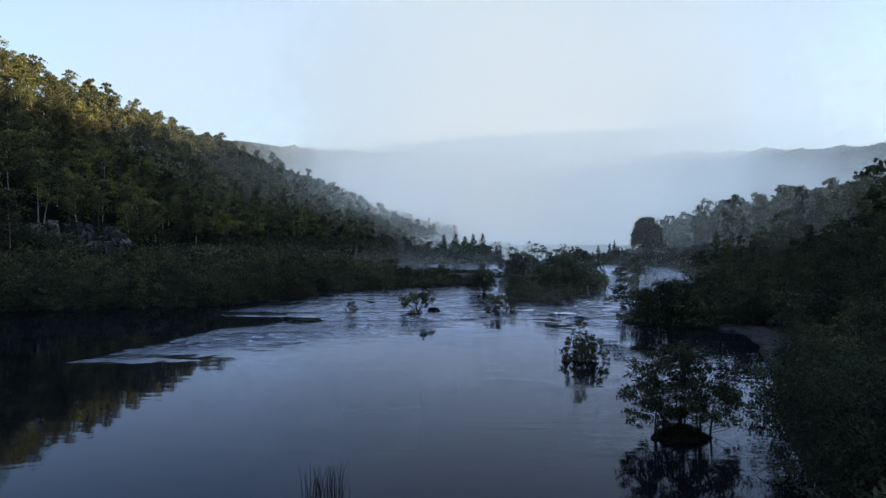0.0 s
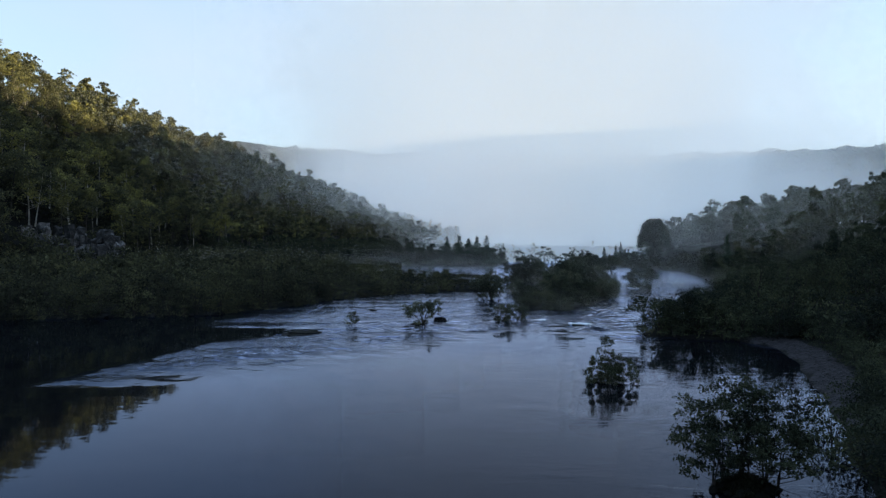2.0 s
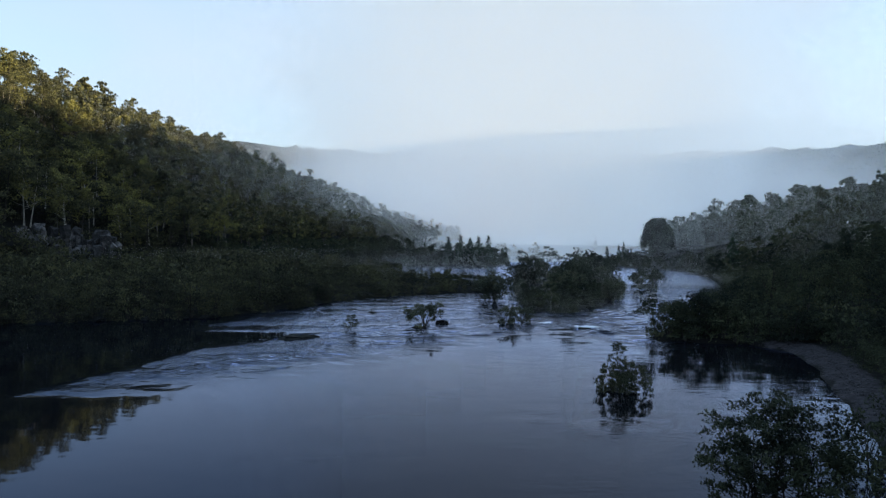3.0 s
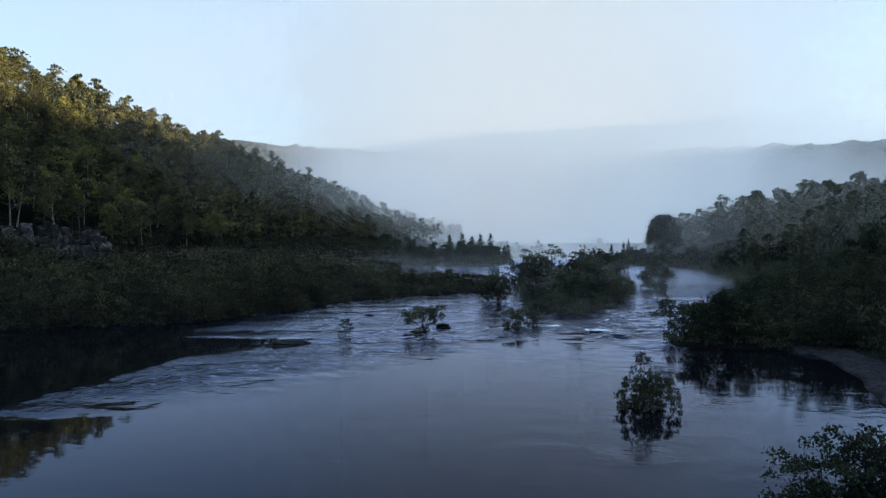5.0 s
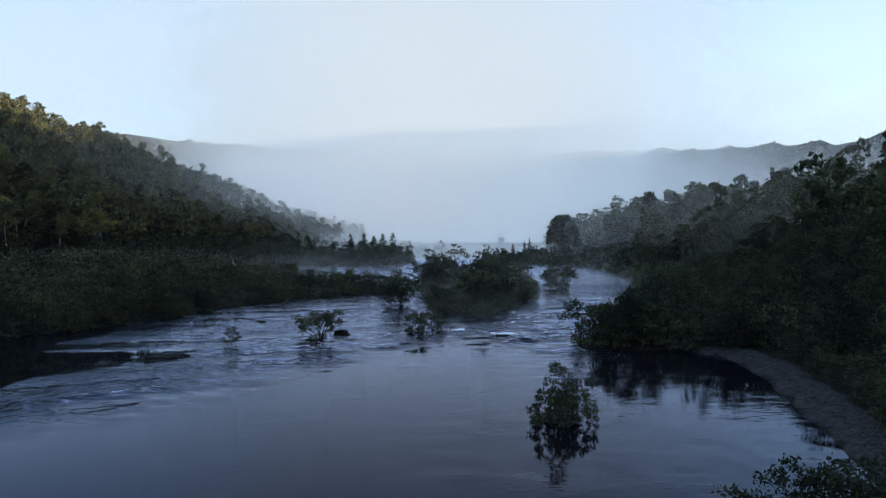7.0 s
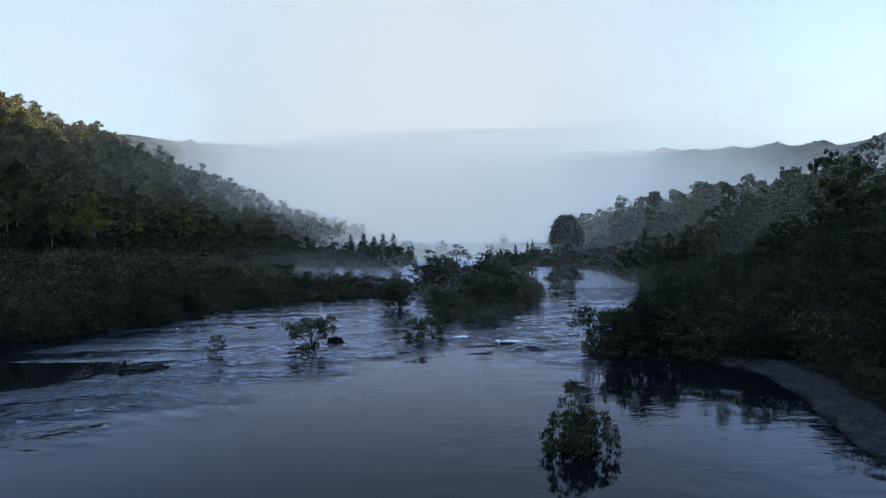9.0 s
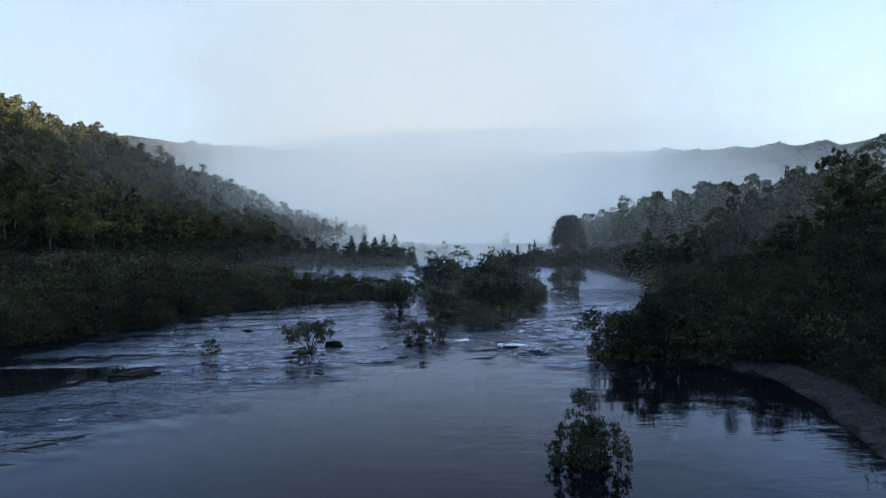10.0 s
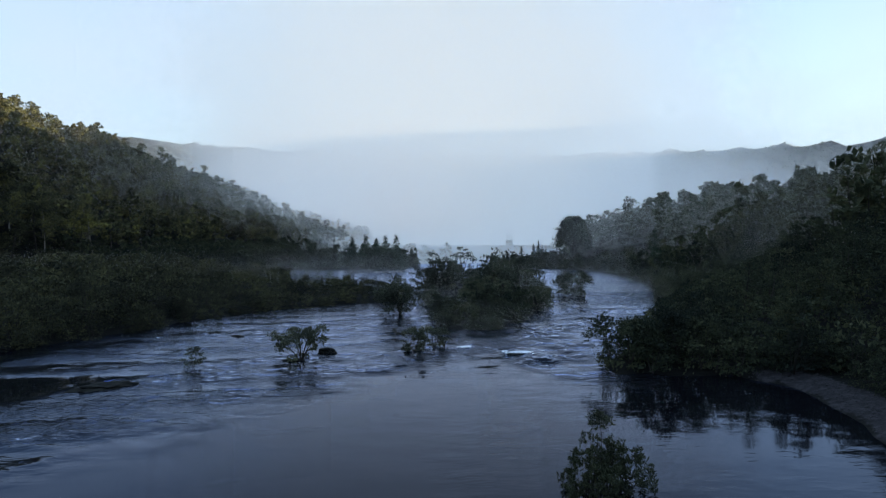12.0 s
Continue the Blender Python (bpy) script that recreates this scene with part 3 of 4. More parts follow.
def stand(name, places, protos, mats, smin, smax, label, category, group, size=None):
    """Separate trees of one kind, each a copy of one of a few grown shapes."""
    xs, ys, zs, g = places
    grown = []
    for p in protos:
        grown.append([quad_mesh(n, v, q, [mt], smooth=n == "trunk") for (v, q), n, mt in zip(p, ("trunk", "crown"), mats)])
    for x, y, z in zip(xs, ys, zs):
        foot = new(name)
        foot.empty_display_size = 0.5
        for me, n in zip(grown[g.integers(len(grown))], ("trunk", "crown")):
            ob = new(n, me)
            ob.parent = foot
        s = (smin + (smax - smin) * g.random()) * (size(x, y) if size else 1)
        foot.matrix_world = pose(x, y, max(z, -0.4), g.normal() * 2.5, g.normal() * 2.5, g.random() * 360) @ Matrix.Diagonal((s * (0.85 + 0.3 * g.random()), s, s * (0.85 + 0.35 * g.random()), 1))
        tagged(foot, label, category, group)


def woods(name, places, protos, mats, smin, smax, label, size=None):
    """A wood too thick to count, as one piece."""
    xs, ys, zs, g = places
    vs, qs, ix, n = [], [], [], 0
    for x, y, z in zip(xs, ys, zs):
        p = protos[g.integers(len(protos))]
        a, s, k = g.random() * 6.28, (smin + (smax - smin) * g.random()) * (size(x, y) if size else 1), 0.85 + 0.35 * g.random()
        R = np.array([[math.cos(a), math.sin(a), 0], [-math.sin(a), math.cos(a), 0], [0, 0, k]]) * s
        for i, (v, q) in enumerate(p):
            vs.append(v @ R + (x, y, z)), qs.append(q + n), ix.append(np.full(len(q), i))
            n += len(v)
    ob = new(name, quad_mesh(name, np.concatenate(vs), np.concatenate(qs), mats, np.concatenate(ix)))
    return tagged(ob, label, "trees", kind="stuff")


rng = np.random.default_rng(7)
GUMS = [tree_parts(rng, 10.5 + 5 * rng.random(), 2.7 + 1.1 * rng.random(), 0.34, 20, 1050, 0.52, radius=0.19, lean=1.2, clump_size=0.36, round_top=0.6) for _ in range(9)]
GUMS_FAR = [tree_parts(rng, 10.5 + 5 * rng.random(), 2.9 + 1.0 * rng.random(), 0.3, 10, 330, 0.95, radius=0.2, lean=1.2, clump_size=0.42, round_top=0.6, twigs=False, slim=0.7) for _ in range(8)]
SLOPE_GUMS = [tree_parts(rng, 10.5 + 5 * rng.random(), 2.9 + 1.0 * rng.random(), 0.3, 9, 210, 1.15, radius=0.2, lean=1.2, clump_size=0.42, round_top=0.6, twigs=False, slim=0.75) for _ in range(8)]
DISTANT_GUMS = [tree_parts(rng, 10.5 + 5 * rng.random(), 3.0 + 1.0 * rng.random(), 0.3, 7, 110, 1.7, radius=0.2, lean=1.2, clump_size=0.45, round_top=0.6, twigs=False, slim=0.7) for _ in range(6)]
SHRUBS = [tree_parts(rng, 3.0 + 1.8 * rng.random(), 1.7 + 0.7 * rng.random(), 0.1, 12, 700, 0.28, trunks=3, radius=0.06, clump_size=0.34, skirt=6, flare=0.5) for _ in range(8)]
SHRUBS_FAR = [tree_parts(rng, 2.8 + 2.2 * rng.random(), 1.8 + 0.7 * rng.random(), 0.1, 6, 150, 0.56, trunks=2, radius=0.06, clump_size=0.42, twigs=False, skirt=4) for _ in range(7)]
SHRUBS_MID = [tree_parts(rng, 3.0 + 2 * rng.random(), 1.8 + 0.7 * rng.random(), 0.1, 9, 330, 0.38, trunks=3, radius=0.06, clump_size=0.36, twigs=False, skirt=5, flare=0.5) for _ in range(7)]
BANK_TREES = [tree_parts(rng, 6.5 + 4 * rng.random(), 2.5 + 1.2 * rng.random(), 0.12, 20, 1150, 0.4, trunks=3, radius=0.13, clump_size=0.31, flare=0.45, skirt=3) for _ in range(9)]
BANK_FAR = [tree_parts(rng, 6.5 + 4 * rng.random(), 2.7 + 1.0 * rng.random(), 0.08, 8, 180, 1.0, trunks=2, radius=0.13, clump_size=0.42, twigs=False, skirt=5, slim=0.7) for _ in range(7)]
ISLAND_TREES = [tree_parts(rng, 5.5 + 3 * rng.random(), 3.0 + 1.2 * rng.random(), 0.07, 26, 1500, 0.42, trunks=4, radius=0.12, clump_size=0.27, flare=0.5, skirt=5, fill=0.2) for _ in range(8)]
TUFTS = [(leaves(rng, [(0, 0, -2), (3, 1, -2.5), (-2.5, -2, -2.5)], [4, 3.2, 3.2], 13, 4.5, 3.2, 0.7),) for _ in range(5)]


def on_left_hill(x, y):
    e, h, s = seg_dist(x, y, LEFT_CREST)
    return (((s > 0) & (e < 90)) | ((s <= 0) & (e < 12))) & (shore(x, y) > 26)


near_hill = lambda x, y: on_left_hill(x, y) & ((x + 91) ** 2 + ((y - 98) * 1.3) ** 2 > 15 ** 2) & (y < 190) & (x > -205) & (y > 78 - (x + 120) * 0.25)
stand("eucalyptus_tree", scatter(21, -205, -60, 60, 190, 6.4, near_hill), GUMS, (MAT_PALE_BARK, MAT_GUM), 0.75, 1.3,
      "tall gum tree with pale trunk on the steep hillside", "tree", "trees on the hillside")
woods("hill_forest", scatter(22, -190, 20, 190, 500, 7.4, lambda x, y: on_left_hill(x, y)), GUMS_FAR, (MAT_PALE_BARK, MAT_GUM), 0.8, 1.3,
      "dense gum forest covering the misty hillside")
woods("distant_hill_forest", scatter(29, -150, 20, 500, 830, 9.5, lambda x, y: on_left_hill(x, y)), DISTANT_GUMS, (MAT_PALE_BARK, MAT_GUM), 0.9, 1.4,
      "gum forest fading into mist down the spur")
woods("hillside_woods", scatter(30, -240, -70, -200, 78, 13, lambda x, y: on_left_hill(x, y) & ~near_hill(x, y)), DISTANT_GUMS, (MAT_PALE_BARK, MAT_GUM), 1.1, 1.7,
      "gum forest on the steep hillside above the pool")

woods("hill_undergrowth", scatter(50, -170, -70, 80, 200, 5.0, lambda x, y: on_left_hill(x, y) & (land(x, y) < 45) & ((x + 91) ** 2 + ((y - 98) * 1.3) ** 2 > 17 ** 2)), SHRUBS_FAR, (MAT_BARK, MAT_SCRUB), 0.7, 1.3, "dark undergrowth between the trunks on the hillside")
low_point = lambda x, y: 0.62 if x > -12 and y > 60 else 0.62 + 0.38 * min(1.0, max(0.0, (-12 - x) / 18)) if y > 60 else 1.0
left_flat = lambda x, y: (shore(x, y) > -0.7) & ~right_side(x, y) & (land(x, y) < 9) & (x < 16) & (y < 165)
near_flat = lambda x, y: left_flat(x, y) & (shore(x, y) < 12) & (y < 95)
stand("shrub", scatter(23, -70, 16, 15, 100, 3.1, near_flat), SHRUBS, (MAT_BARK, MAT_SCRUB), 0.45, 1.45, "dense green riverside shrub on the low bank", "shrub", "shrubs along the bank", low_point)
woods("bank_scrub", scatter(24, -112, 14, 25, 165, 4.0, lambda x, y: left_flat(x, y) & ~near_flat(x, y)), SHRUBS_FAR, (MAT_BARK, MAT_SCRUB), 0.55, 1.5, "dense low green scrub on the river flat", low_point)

far_flat = lambda x, y: (shore(x, y) > 0.6) & ~right_side(x, y) & (land(x, y) < 8) & (y > 165) & ~inside(x, y, ISLAND)
woods("far_bank_trees", scatter(25, -95, 75, 165, 330, 6.2, far_flat), BANK_FAR, (MAT_BARK, MAT_DARK), 0.6, 1.0, "dark trees along the far misty bank", lambda x, y: 1.0 if x < -8 else 0.8)
woods("far_bank_scrub", scatter(57, -60, 30, 205, 240, 3.6, lambda x, y: far_flat(x, y) & (shore(x, y) < 16)), BANK_FAR, (MAT_BARK, MAT_DARK), 0.45, 0.72, "dark scrub beneath the trees of the far bank")


# knolls of the island: place, height of the crowns there, reach
KNOLLS = ((17.8, 48, 4.8, 2.4), (22.2, 47.5, 3.6, 2.0), (25, 54, 4.6, 2.7), (25.8, 64, 9.6, 3.2), (30.5, 72, 8.6, 3.2), (33, 64, 4.8, 2.6), (19, 56, 3.2, 2.2), (22.5, 104, 9.0, 3.6), (35.5, 90, 7.8, 4.0), (39, 110, 6.0, 4.5), (31, 130, 5.5, 5.0))


def crown_height(x, y):
    return np.max([h * np.exp(-((x - a) / r) ** 2 - ((y - b) / (1.5 * r)) ** 2) for a, b, h, r in KNOLLS], axis=0)


stand("island_tree", scatter(26, 11, 48, 33, 150, 3.3, lambda x, y: (crown_height(x, y) > 2.4) & (y > 43.5)), ISLAND_TREES, (MAT_BARK, MAT_RIVER), 0.75, 1.3,
      "bushy dark green tree on the river island", "tree", "trees on the island", lambda x, y: float(crown_height(x, y)) / 6.6)

on_right = lambda x, y: right_side(x, y) & (shore(x, y) > 0.7 + 2.2 * (y > 20) + 4.5 * ((y > 14) & (y < 50))) & ~((shore(x, y) < 4.8) & (y > -26) & (y < 11) & (x > 26))
near_right = lambda x, y: on_right(x, y) & (shore(x, y) < 32) & (y > -66) & (y < 125)
def right_size(x, y):
    """Trees stand lower towards the water, lowest along the upper channel."""
    d = float(shore(np.array([x]), np.array([y]))[0])
    k = min(1.0, d / 42)
    return max((0.6 + 0.52 * k) * (1.0 if y < 60 else 0.55 + 0.45 * k), min(1.05, 0.4 + (y - 200) / 110))


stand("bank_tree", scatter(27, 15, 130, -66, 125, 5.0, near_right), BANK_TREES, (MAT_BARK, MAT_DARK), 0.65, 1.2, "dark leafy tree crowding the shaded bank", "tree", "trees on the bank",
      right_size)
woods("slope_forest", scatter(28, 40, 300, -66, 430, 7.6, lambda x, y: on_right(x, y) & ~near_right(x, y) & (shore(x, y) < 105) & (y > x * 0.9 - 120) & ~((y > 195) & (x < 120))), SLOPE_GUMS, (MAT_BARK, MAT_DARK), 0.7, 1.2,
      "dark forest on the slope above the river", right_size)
woods("slope_scrub", scatter(56, 55, 190, 100, 300, 4.6, lambda x, y: right_side(x, y) & (shore(x, y) > 1.5) & (shore(x, y) < 62) & ((y > 125) | (shore(x, y) > 30)) & ((x - 93.6) ** 2 + (y - 232) ** 2 > 9 ** 2) & ~((x > 90) & (x < 122) & (y > 200) & (y < 264) & (lattice(x, y, 9.0, 66) > -0.5))), BANK_FAR, (MAT_BARK, MAT_DARK), 0.42, 0.75, "dark misty scrub covering the far slope", lambda x, y: 0.75 if y > 190 and x < 125 else 1.0)
fringe = lambda x, y: (lattice(x, y, 5.0, 64) > -0.1) & (shore(x, y) > -0.5) & (shore(x, y) < 2.4) & (inside(x, y, ISLAND) | (seg_dist(x, y, ISLAND + ISLAND[:1])[0] < 1.0))
woods("island_shrubs", scatter(47, 12, 48, 34, 150, 2.3, fringe), SHRUBS_MID, (MAT_BARK, MAT_RIVER), 0.28, 0.6, "leafy shrubs trailing in the water round the island")
right_fringe = lambda x, y: right_side(x, y) & (shore(x, y) > -0.6 + 0.9 * (y > 50)) & (shore(x, y) < 3.0) & ((y < -24) | (y > 13) | ((y > 10) & (x < 37.5))) & (y < 300)
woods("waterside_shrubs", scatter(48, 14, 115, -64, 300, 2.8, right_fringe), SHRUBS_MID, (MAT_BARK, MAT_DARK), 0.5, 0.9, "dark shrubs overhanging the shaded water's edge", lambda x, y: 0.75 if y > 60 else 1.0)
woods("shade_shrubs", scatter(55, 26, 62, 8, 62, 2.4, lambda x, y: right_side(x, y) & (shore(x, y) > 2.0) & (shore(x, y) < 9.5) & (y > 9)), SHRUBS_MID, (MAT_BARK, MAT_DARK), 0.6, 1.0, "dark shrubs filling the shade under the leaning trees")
back_fringe = lambda x, y: right_side(x, y) & (shore(x, y) > 3.0 - 0.8 * (y > 9)) & (shore(x, y) < 5.8) & (y > -26) & (y < 14)
stand("shrub", scatter(49, 26, 50, -26, 14, 2.2, back_fringe), SHRUBS, (MAT_BARK, MAT_DARK), 0.4, 0.75, "dark shrub at the back of the gravel beach", "shrub", "shrubs behind the beach")
left_fringe = lambda x, y: ~right_side(x, y) & (shore(x, y) > -1.0) & (shore(x, y) < 1.6) & (y < 100) & (x > -75) & (x < 16)
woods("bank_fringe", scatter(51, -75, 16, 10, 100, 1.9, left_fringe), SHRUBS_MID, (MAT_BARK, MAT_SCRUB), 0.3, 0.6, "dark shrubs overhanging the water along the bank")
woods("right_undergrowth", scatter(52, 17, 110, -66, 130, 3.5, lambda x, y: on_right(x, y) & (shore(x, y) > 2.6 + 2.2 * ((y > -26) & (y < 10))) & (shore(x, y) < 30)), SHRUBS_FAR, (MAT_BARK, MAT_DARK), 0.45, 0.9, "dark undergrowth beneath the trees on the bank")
far_fringe = lambda x, y: ~right_side(x, y) & (shore(x, y) > -0.8) & (shore(x, y) < 3.0) & (y > 120) & (y < 260) & (x < 75) & ~inside(x, y, ISLAND)
woods("far_bank_fringe", scatter(53, -55, 75, 120, 260, 2.8, far_fringe), SHRUBS_FAR, (MAT_BARK, MAT_DARK), 0.5, 0.9, "dark shrubs along the far waterline")
rx, ry, rz_, rg = scatter(45, -700, 1100, 950, 1700, 9.5, lambda x, y: (land(x, y) > 110) & (seg_dist(x, y, RING)[0] < 100) & (x < 0.78 * y) & (x > -0.45 * y))
woods("ridge_forest", (rx, ry, sheet_height(rx, ry) + 1.2, rg), TUFTS, (MAT_GUM,), 0.55, 0.95,
      "forest along the distant ridge")


def one_tree(name, seed, x, y, z, label, mats=(MAT_BARK, MAT_RIVER), category="tree", turn=0, **kw):
    g = np.random.default_rng(seed)
    return plant(name, tree_parts(g, **kw), mats, pose(x, y, z, 0, 0, turn), label, category)


def young_river_tree(seed, x, y):
    """A straight leader with open sprays above two lower, thicker lobes that dip to the water."""
    g = np.random.default_rng(seed)
    wood, foliage = [], []
    for dx, dy, h, sp, frm, n, c, k in ((-0.25, 0, 3.45, 0.95, 0.25, 24, 1200, 1), (0.55, 0.1, 2.5, 1.0, 0.12, 22, 1300, 2), (-0.95, 0.1, 2.1, 0.9, 0.06, 20, 1200, 2), (1.3, -0.1, 1.9, 1.0, 0.05, 22, 1500, 3),
                                        (-1.35, -0.1, 1.1, 0.8, 0.05, 14, 900, 3), (0.1, -0.5, 1.3, 1.2, 0.05, 16, 1200, 3), (0.2, 0.6, 1.4, 1.2, 0.05, 14, 900, 3)):
        w, f = tree_parts(g, h, sp * 1.1, frm, n, int(c * 0.78), 0.19, slim=0.3, trunks=k, radius=0.05, lean=0.15, clump_size=0.2, flat=1.0, droop=-0.45, fill=0.5, skirt=0 if k == 1 else 4)
        wood.append((w[0] + (dx * 0.55, dy, -0.2), w[1])), foliage.append((f[0] + (dx, dy, 0), f[1]))
    return plant("river_tree", (join(wood), join(foliage)), (MAT_BARK, MAT_DARK), pose(x, y, 0) @ Matrix.Diagonal((1, 1, 1.12, 1)), "slender leafy young tree standing in the river", "tree")


young_river_tree(31, 16.7, -10.9)


def islet_tree(seed, x, y):
    """Several clumps of stems rise from one mound and share an open crown."""
    g = np.random.default_rng(seed)
    wood, foliage = [], []
    for dx, dy, h, sp, n, c, k in ((-1.3, 0.1, 4.3, 2.2, 36, 2700, 3), (0.05, 0.35, 5.1, 2.2, 38, 2900, 3), (1.35, -0.1, 4.3, 2.3, 36, 2700, 3), (0.1, -0.45, 3.2, 2.0, 20, 1400, 2), (-2.1, -0.3, 2.8, 1.7, 16, 1200, 2), (2.3, 0.1, 2.8, 1.8, 16, 1200, 2)):
        w, f = tree_parts(g, h * 1.04, sp, 0.1, int(n * 1.3), int(c * 1.15), 0.165, trunks=k, radius=0.055, clump_size=0.165, flat=0.9, fill=0.3, round_top=0.5, flare=0.3, lean=0.2)
        wood.append((w[0] + (dx * 0.72, dy, 0), w[1])), foliage.append((f[0] + (dx, dy, 0), f[1]))
    return plant("river_tree", (join(wood), join(foliage)), (MAT_BARK, MAT_DARK), pose(x, y, 0.15), "many-stemmed open tree on a small islet", "tree")


islet_tree(32, 17.6, -33.6)
one_tree("river_bush", 33, 0.4, 24.2, 0, "gnarled leaning bush standing in the riffle", category="bush", flare=0.8, height=2.8, spread=1.9, crown_from=0.22, clumps=26, count=2100, leaf=0.27, trunks=5, radius=0.09, clump_size=0.26, flat=1.0, round_top=0.35, skirt=2)
one_tree("river_bush", 34, -8.6, 21.3, 0, "thin sparse sapling standing in the riffle", category="bush", height=2.3, spread=0.8, crown_from=0.15, clumps=12, count=420, leaf=0.22, trunks=2, radius=0.035, clump_size=0.36)
one_tree("river_bush", 35, 11.3, 27.6, 0, "low leafy bush at the edge of the rapids", category="bush", flare=0.6, skirt=4, height=2.4, spread=1.3, crown_from=0.1, clumps=12, count=900, leaf=0.28, trunks=4, radius=0.05, clump_size=0.36)
one_tree("river_bush", 41, 13.6, 30.5, 0, "low leafy bush at the edge of the rapids", category="bush", flare=0.6, skirt=4, height=2.2, spread=1.4, crown_from=0.1, clumps=12, count=800, leaf=0.28, trunks=4, radius=0.05, clump_size=0.36)
one_tree("river_bush", 36, 48.2, 91, 0, "round leafy bush standing in the current", category="bush", mats=(MAT_BARK, MAT_DARK), flare=0.6, skirt=9, height=4.9, spread=3.4, crown_from=0.08, clumps=36, count=3200, leaf=0.42, trunks=5, radius=0.08, clump_size=0.3)
one_tree("river_bush", 37, 11.8, 61, 0, "upright leafy bush beside the island", category="bush", flare=0.5, skirt=4, height=5.4, spread=3.1, crown_from=0.12, clumps=30, count=2600, leaf=0.38, trunks=4, radius=0.09, clump_size=0.34)
one_tree("river_bush", 42, 9.9, 36.8, 0, "thin sparse sapling standing in the riffle", category="bush", height=1.3, spread=0.4, crown_from=0.2, clumps=5, count=60, leaf=0.2, trunks=1, radius=0.02, clump_size=0.4)
one_tree("bank_tree", 38, 29.3, 16.6, 0.2, "low spreading tree leaning over the water", flare=0.6, skirt=6, height=4.4, spread=2.9, crown_from=0.12, clumps=30, count=3200, leaf=0.3, trunks=5, radius=0.08, clump_size=0.3, mats=(MAT_BARK, MAT_DARK))
one_tree("bank_tree", 43, 33.5, 16, 0.4, "low spreading tree leaning over the water", flare=0.5, skirt=5, height=5.4, spread=3.0, crown_from=0.12, clumps=30, count=2600, leaf=0.34, trunks=5, radius=0.09, clump_size=0.32, mats=(MAT_BARK, MAT_DARK))
one_tree("bank_tree", 44, 22.8, -42.5, 0.4, "leafy tree overhanging the quiet pool", flare=0.55, skirt=10, height=5.8, spread=4.2, crown_from=0.1, clumps=90, count=15000, leaf=0.16, trunks=7, radius=0.09, clump_size=0.2, mats=(MAT_BARK, MAT_DARK))
one_tree("bank_tree", 46, 25.5, -34, 0.5, "leafy tree overhanging the quiet pool", flare=0.55, skirt=8, height=5.0, spread=3.6, crown_from=0.1, clumps=80, count=12000, leaf=0.16, trunks=6, radius=0.09, clump_size=0.2, mats=(MAT_BARK, MAT_DARK))


def domed_tree(seed, x, y):
    """A broad fig-like crown: close lobes over a half globe, down to the ground."""
    g = np.random.default_rng(seed)
    z = float(land(x, y))
    wood = [tube([(0, 0, -0.5), (0.2, 0, 4), (0, 0.2, 10)], [0.7, 0.55, 0.25], 8)]
    ends, sizes = [], []
    for i in range(90):
        up = (i + 0.5) / 90
        a, ring = i * 2.4 + g.normal() * 0.15, math.sqrt(1 - (up * 0.98) ** 2)
        tip = (math.cos(a) * ring * 6.1, math.sin(a) * ring * 6.1, 3.0 + up * 12.2)
        wood.append(tube([(0, 0, 2 + 7 * up), tip], [0.12, 0.03], 4))
        ends.append(tip), sizes.append(1.25 + 0.5 * g.random())
    ends += [(0, 0, 6), (0, 0, 10)]
    sizes += [4.2, 3.6]
    return plant("domed_tree", (join(wood), leaves(g, ends, sizes, 7500, 0.6, 0.4, 0.9)), (MAT_BARK, MAT_DARK), pose(x, y, z), "large round-crowned tree standing in the mist", "tree")


domed_tree(39, 93.6, 232.0)
for i, (x, h) in enumerate(((3, 10.4), (8, 11.2), (12, 10.0), (15.5, 11.0), (19.5, 11.6))):
    g = np.random.default_rng(50 + i)
    z = float(land(float(x), 214.0))
    plant("conifer_tree", conifer_parts(g, h * 1.08, 3.5, 1900, 0.65), (MAT_BARK, MAT_CONIFER), pose(x, 214 + g.normal() * 0.6, z), "small dark pointed conifer on the far bank", "tree", "conifers on the far bank")
for i, (x, y, h) in enumerate(((76.5, 252, 8.0), (81.5, 250, 8.5), (84, 251, 9.5), (92, 150, 13.0))):
    g = np.random.default_rng(60 + i)
    plant("conifer_tree", conifer_parts(g, h, 1.9 if y > 200 else 2.6, 1200, 0.55), (MAT_BARK, MAT_CONIFER), pose(x, y, float(land(float(x), float(y)))), "dark pointed conifer standing in the river mist", "tree", "conifers in the mist")


# ---------------------------------------------------------------- stones, islet, foam, reeds
def boulder(seed, sx, sy, sz, rough=0.4, cuts=4):
    g = np.random.default_rng(seed)
    bm = bmesh.new()
    bmesh.ops.create_icosphere(bm, subdivisions=cuts, radius=1.0)
    planes = [(Vector(g.normal(size=3)).normalized(), 0.62 + 0.3 * g.random()) for _ in range(11)]
    for v in bm.verts:
        p = v.co.normalized()
        for n, d in planes:
            k = p.dot(n)
            if k > d:
                p -= n * (k - d)
        p *= 1 + rough * (0.9 * noise.noise(p * 1.6 + Vector((seed, 0, 0))) + 0.6 * noise.noise(p * 3.9 + Vector((0, seed, 0))) + 0.3 * noise.noise(p * 8.1 + Vector((0, 0, seed))))
        v.co = Vector((p.x * sx, p.y * sy, p.z * sz))
    me = bpy.data.meshes.new("rock")
    bm.to_mesh(me)
    bm.free()
    return me


